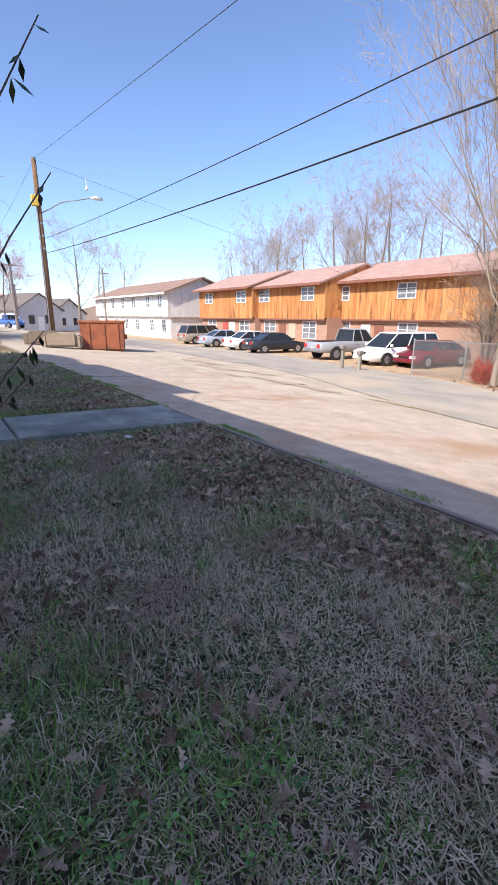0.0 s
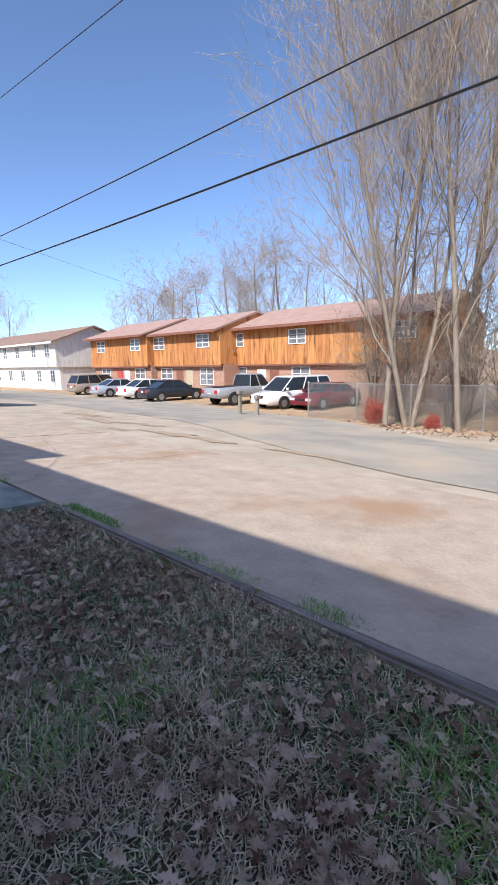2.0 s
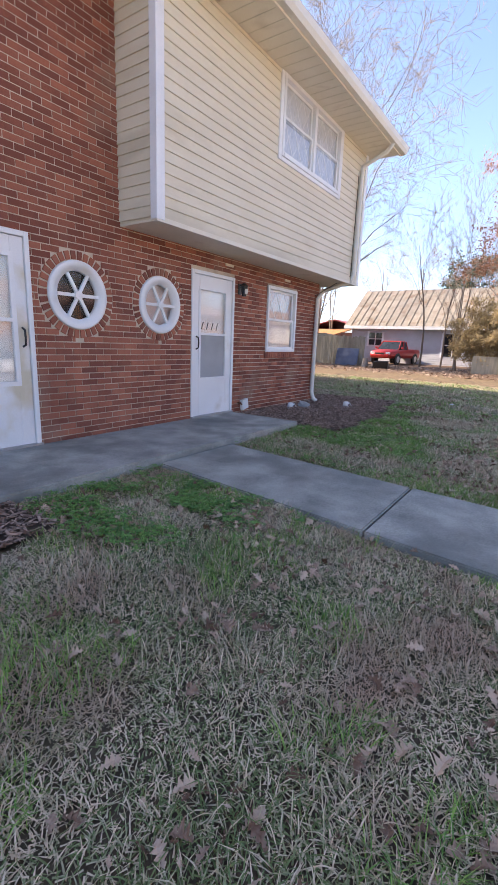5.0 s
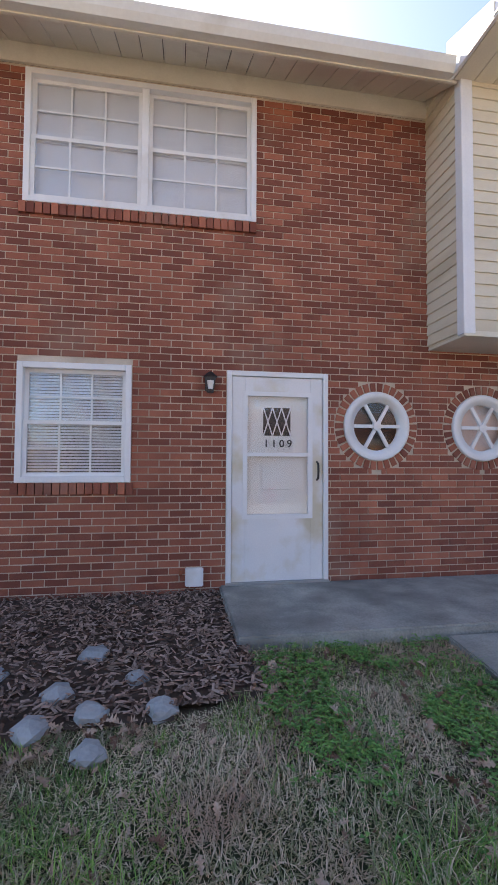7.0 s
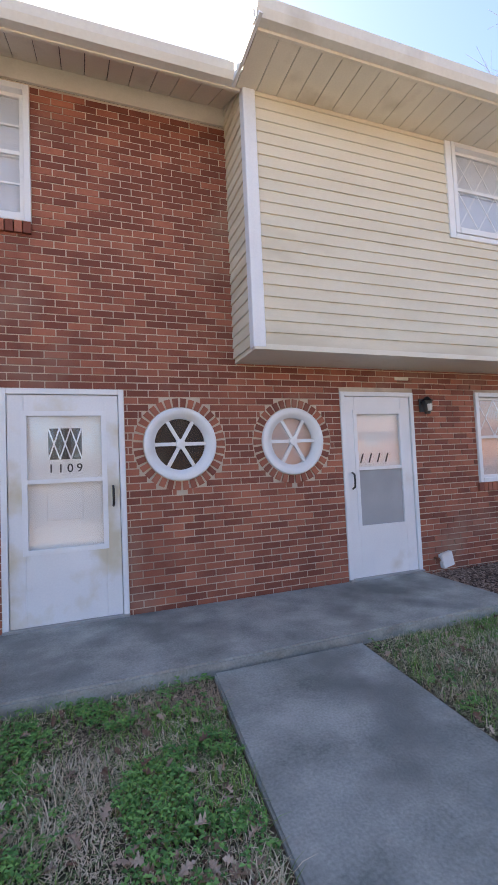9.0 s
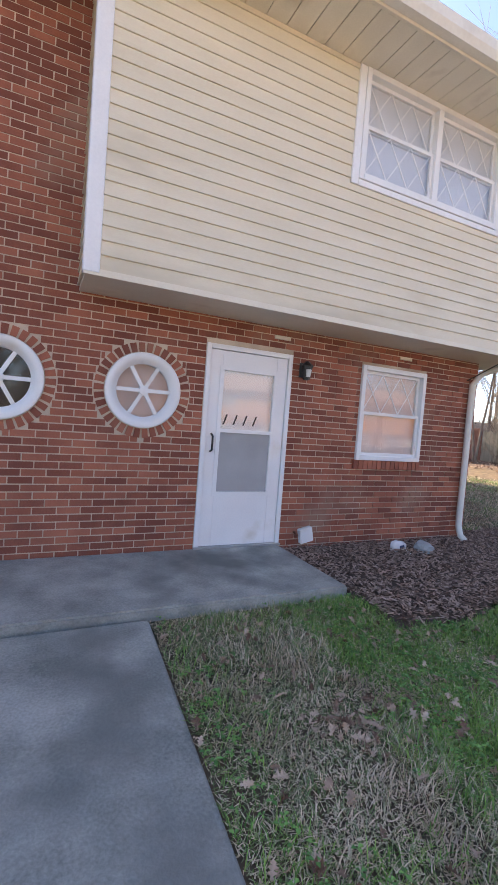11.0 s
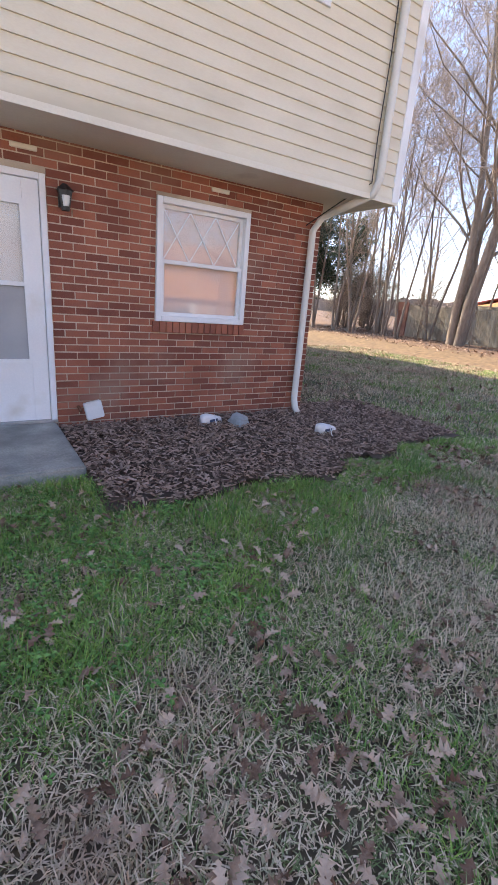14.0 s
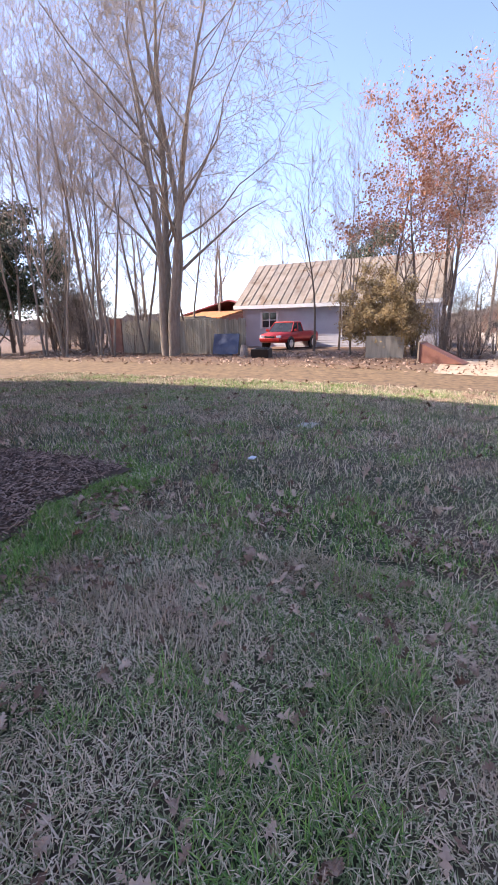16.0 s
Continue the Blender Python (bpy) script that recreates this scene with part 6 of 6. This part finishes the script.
def thatch(seed, count, region, size):
    """Fine matted grass ends, one sliver each."""
    rnd = np.random.default_rng(seed)
    x0, x1, y0, y1 = region
    xs, ys = rnd.uniform(x0, x1, count).tolist(), rnd.uniform(y0, y1, count).tolist()
    vs, fs = [], []
    for x, y in zip(xs, ys):
        if not lawn(x, y):
            continue
        z = place_z(x, y) + random.uniform(0.002, 0.02)
        a = random.uniform(0, 6.283)
        l, w = size * random.uniform(0.5, 1.4), 0.0029
        ca, sa = math.cos(a), math.sin(a)
        i = len(vs)
        vs += [(x - sa * w, y + ca * w, z), (x + sa * w, y - ca * w, z), (x + ca * l, y + sa * l, z + random.uniform(-0.004, 0.014))]
        fs.append((i, i + 1, i + 2))
    tagged(new("grass_thatch", raw_mesh("grass_thatch", vs, fs, M["blade"])), "matted straw-coloured winter grass thatch", "grass", kind="stuff")


thatch(8, 360000, (-9.2, 4.4, -5.62, -1.3), 0.035)
thatch(9, 90000, (4.0, 12.0, -5.62, 5.0), 0.06)


def leaf_shape():
    """A lobed dry leaf, a little curled."""
    out = []
    lobes = ((0.0, 0.02), (0.12, 0.16), (0.2, 0.07), (0.36, 0.34), (0.45, 0.12), (0.62, 0.40), (0.70, 0.13), (0.84, 0.24), (0.9, 0.08), (1.0, 0.0))
    return lobes


def litter(name, seed, spots, material, smin, smax, label, shape="leaf"):
    rnd = random.Random(seed)
    vs, fs = [], []
    L = leaf_shape()
    for x, y, zoff in spots:
        s = rnd.uniform(smin, smax)
        m = Matrix.Translation((x, y, place_z(x, y) + zoff)) @ Euler((rnd.gauss(0, 0.42), rnd.gauss(0, 0.42), rnd.uniform(0, 6.28))).to_matrix().to_4x4() @ Matrix.Scale(s, 4)
        curl = rnd.uniform(-0.3, 1.5)
        wd = rnd.uniform(0.7, 1.1)
        i = len(vs)
        n = len(L)
        for side in (1, -1):
            for u, w in L:
                w *= wd
                vs.append(tuple(m @ Vector((u - 0.5 - (0.06 if w > 0.15 else 0), side * w, curl * w * w * 2 + 0.15 * math.sin(u * 3 + s * 90)))))
        for u, w in L:
            vs.append(tuple(m @ Vector((u - 0.5, 0, 0.15 * math.sin(u * 3 + s * 90)))))
        for k in range(n - 1):
            fs.append((i + k, i + k + 1, i + 2 * n + k + 1, i + 2 * n + k))
            fs.append((i + n + k + 1, i + n + k, i + 2 * n + k, i + 2 * n + k + 1))
    tagged(new(name, raw_mesh(name, vs, fs, material)), label, "leaves", kind="stuff")


rnd = random.Random(12)
spots = []
while len(spots) < 10000:
    x, y = rnd.uniform(-8.8, 5.0), rnd.uniform(-5.55, -1.4)
    dens = 0.1 + 1.6 * max(0, noise.noise((x * 1.7, y * 1.7, 7)) - 0.08) + (0.7 if y < -4.5 - 0.5 * noise.noise((x, y, 3)) and x < -2.3 else 0) + (0.3 if y < -3.4 and -0.7 < x < 2.5 else 0)
    if rnd.random() < dens and lawn(x, y):
        spots.append((x, y, rnd.uniform(0.012, 0.05)))
litter("dead_leaves", 3, spots, M["leaf"], 0.022, 0.08, "scattered dry brown oak leaves on the grass")
spots = []
while len(spots) < 700:
    x, y = rnd.uniform(4, 13), rnd.uniform(-5.5, 7)
    if lawn(x, y):
        spots.append((x, y, rnd.uniform(0.03, 0.06)))
litter("dead_leaves", 4, spots, M["leaf"], 0.07, 0.14, "scattered dry brown leaves on the back lawn")
spots = []
while len(spots) < 3600:
    x, y = (rnd.uniform(16.5, 27), rnd.uniform(-6, 20)) if rnd.random() < 0.7 else (rnd.uniform(-9, 9), rnd.uniform(-20.3, -16.5))
    if road_mid(x)[1] < y < -7:
        continue
    spots.append((x, y, 0.03))
litter("dead_leaves", 5, spots, M["leaf"], 0.07, 0.17, "brown leaf litter under the far trees")

# mulch beds
vs, fs = [], []
st = 0.12
for i in range(-85, 46):
    for j in range(-20, 3):
        x, y = i * st, j * st
        if in_mulch(x + st / 2, y + st / 2) and x > -9.5:
            k = len(vs)
            vs += [(x, y, gz(x, y) + 0.03), (x + st, y, gz(x, y) + 0.03), (x + st, y + st, gz(x, y) + 0.035), (x, y + st, gz(x, y) + 0.035)]
            fs.append((k, k + 1, k + 2, k + 3))
tagged(new("mulch_bed", raw_mesh("mulch_bed", vs, fs, M["mulch_soil"])), "dark mulch bed soil along the brick wall", "mulch bed", kind="stuff")
vs, fs = [], []
rnd = random.Random(31)
n = 0
while n < 20000:
    x, y = (rnd.uniform(1.0, 5.2), rnd.uniform(-2.2, 0.25)) if rnd.random() < 0.6 else (rnd.uniform(-7.0, -3.35), rnd.uniform(-2.6, 0))
    if not in_mulch(x, y):
        n += 0.2
        continue
    n += 1
    m = Matrix.Translation((x, y, gz(x, y) + 0.04 + rnd.uniform(0, 0.03))) @ Euler((rnd.gauss(0, 0.3), rnd.gauss(0, 0.3), rnd.uniform(0, 6.28))).to_matrix().to_4x4()
    l, w, h = rnd.uniform(0.012, 0.036), rnd.uniform(0.005, 0.012), 0.004
    k = len(vs)
    vs += [tuple(m @ Vector(c)) for c in ((-l, -w, 0), (l, -w * 0.6, 0), (l, w, 0), (-l, w * 0.7, 0), (-l * 0.9, -w * 0.8, h), (l * 0.9, -w * 0.5, h), (l * 0.95, w * 0.8, h), (-l * 0.9, w * 0.5, h))]
    fs += [(k + 4, k + 5, k + 6, k + 7), (k, k + 1, k + 5, k + 4), (k + 1, k + 2, k + 6, k + 5), (k + 2, k + 3, k + 7, k + 6), (k + 3, k, k + 4, k + 7)]
tagged(new("mulch_chips", raw_mesh("mulch_chips", vs, fs, M["chip"])), "grey-brown bark mulch chips", "mulch", kind="stuff")

# clover by the porch
vs, fs = [], []
n = 0
while n < 13000:
    x, y = (rnd.uniform(-3.5, -1.8), rnd.uniform(-3.2, -1.28)) if rnd.random() < 0.55 else (rnd.uniform(-8.2, -6.2), rnd.uniform(-4.0, -2.0)) if rnd.random() < 0.4 else (rnd.uniform(-0.9, 1.4), rnd.uniform(-3.6, -1.3))
    n += 1
    if not lawn(x, y) or not bright(x + rnd.gauss(0, 0.16), y + rnd.gauss(0, 0.16)) or (straw_spot(x, y) and rnd.random() < 0.75) or noise.noise((x * 2.4, y * 2.4, 2)) < -0.12:
        continue
    z = place_z(x, y) + rnd.uniform(0.025, 0.06)
    for q in range(3):
        a = 2.094 * q + rnd.random()
        s = rnd.uniform(0.009, 0.018)
        c, d = math.cos(a), math.sin(a)
        k = len(vs)
        vs += [(x, y, z), (x + (c - d * 0.6) * s, y + (d + c * 0.6) * s, z + 0.004), (x + c * s * 1.7, y + d * s * 1.7, z - 0.002), (x + (c + d * 0.6) * s, y + (d - c * 0.6) * s, z + 0.004)]
        fs.append((k, k + 1, k + 2, k + 3))
tagged(new("clover", raw_mesh("clover", vs, fs, M["clover"])), "bright green clover patches in the lawn", "clover", kind="stuff")


def rock(x, y, z, s, name="stone", label="grey broken stone on the mulch", m="stone", flat=0.6):
    bm = bmesh.new()
    bmesh.ops.create_icosphere(bm, subdivisions=2, radius=1)
    seed = x * 7 + y * 3
    for v in bm.verts:
        k = 1 + 0.35 * noise.noise(v.co * 1.2 + Vector((seed, 0, 0)))
        v.co = Vector((round(v.co.x * 2) / 2 * 0.4 + v.co.x * 0.6, round(v.co.y * 2) / 2 * 0.4 + v.co.y * 0.6, v.co.z * flat)) * k * s
    bmesh.ops.transform(bm, matrix=Matrix.Translation((x, y, z)), verts=bm.verts[:])
    return lone(name, bm, M[m], label, "stone", group="stones in the mulch")


for x, y, s in ((-4.35, -1.28, 0.13), (-4.45, -1.75, 0.12), (-4.05, -1.62, 0.09), (-4.25, -1.95, 0.12), (-3.9, -1.95, 0.11), (-4.5, -2.05, 0.12), (-4.2, -2.25, 0.1), (-4.9, -1.5, 0.13), (-4.8, -2.1, 0.12)):
    rock(x, y, gz(x, y) + 0.04, s * 0.72)
rock(2.78, -0.42, -0.02, 0.12)


def lost_shoe(x, y, rz):
    s = thing("old_shoe", "white and blue old sneaker lying on the mulch", "shoe", pose(x, y, gz(x, y) + 0.05, 0, 0, rz), group="old sneakers on the mulch")
    b = loft([(-0.14, 0.045, 0.03, 0, 0.1), (-0.05, 0.045, 0.035, 0, 0.1), (0.04, 0.05, 0.04, 0, 0.075), (0.12, 0.045, 0.03, 0, 0.05), (0.15, 0.025, 0.02, 0.01, 0.035)])
    part("upper", soft(b, 0.012, 2), M["sneaker"], s, smooth=True)
    part("sole", soft(boxes([(-0.145, -0.047, -0.02, 0.15, 0.047, 0.004)]), 0.012), M["white"], s)
    part("side_stripe", boxes([(-0.06, -0.051, 0.02, 0.05, 0.051, 0.045)]), M["bluebag"], s, "dark blue side stripe")
    part("lace", tube([(0.05, 0.0, 0.075), (0.0, -0.05, 0.09), (-0.04, -0.12, 0.0), (-0.1, -0.2, 0.0)], 0.005, 5), M["sneaker"], s, "loose white lace")


lost_shoe(2.5, -0.3, 20)
lost_shoe(3.55, -0.98, 10)

# timber edging along the lot
te = thing("edging_timbers", "weathered grey landscape timbers along the lot", "edging")
x = -9.6
while x < -2.5:
    ln = 2.35
    bm = boxes([(x, -5.66, gz(x, -5.6) - 0.08, min(x + ln, -2.45) - 0.02, -5.57, gz(x, -5.6) + 0.045)])
    soft(bm, 0.018, 2)
    part("timber", bm, M["timber"], te)
    x += ln
for x, y in ((-2.5, -4.5), (-2.1, -4.7), (6.0, -2.5)):
    lone("litter_scrap", soft(boxes([(x - 0.05, y - 0.03, place_z(x, y) + 0.03, x + 0.05, y + 0.04, place_z(x, y) + 0.05)]), 0.008), M["paper"], "pale blue scrap of litter on the grass", "litter", group="litter scraps")
lone("meter_lid", soft(boxes([(7.75, -2.6, gz(8, -2.5), 8.1, -2.35, gz(8, -2.5) + 0.02)]), 0.01), M["concrete"], "small concrete lid set in the lawn", "utility lid")
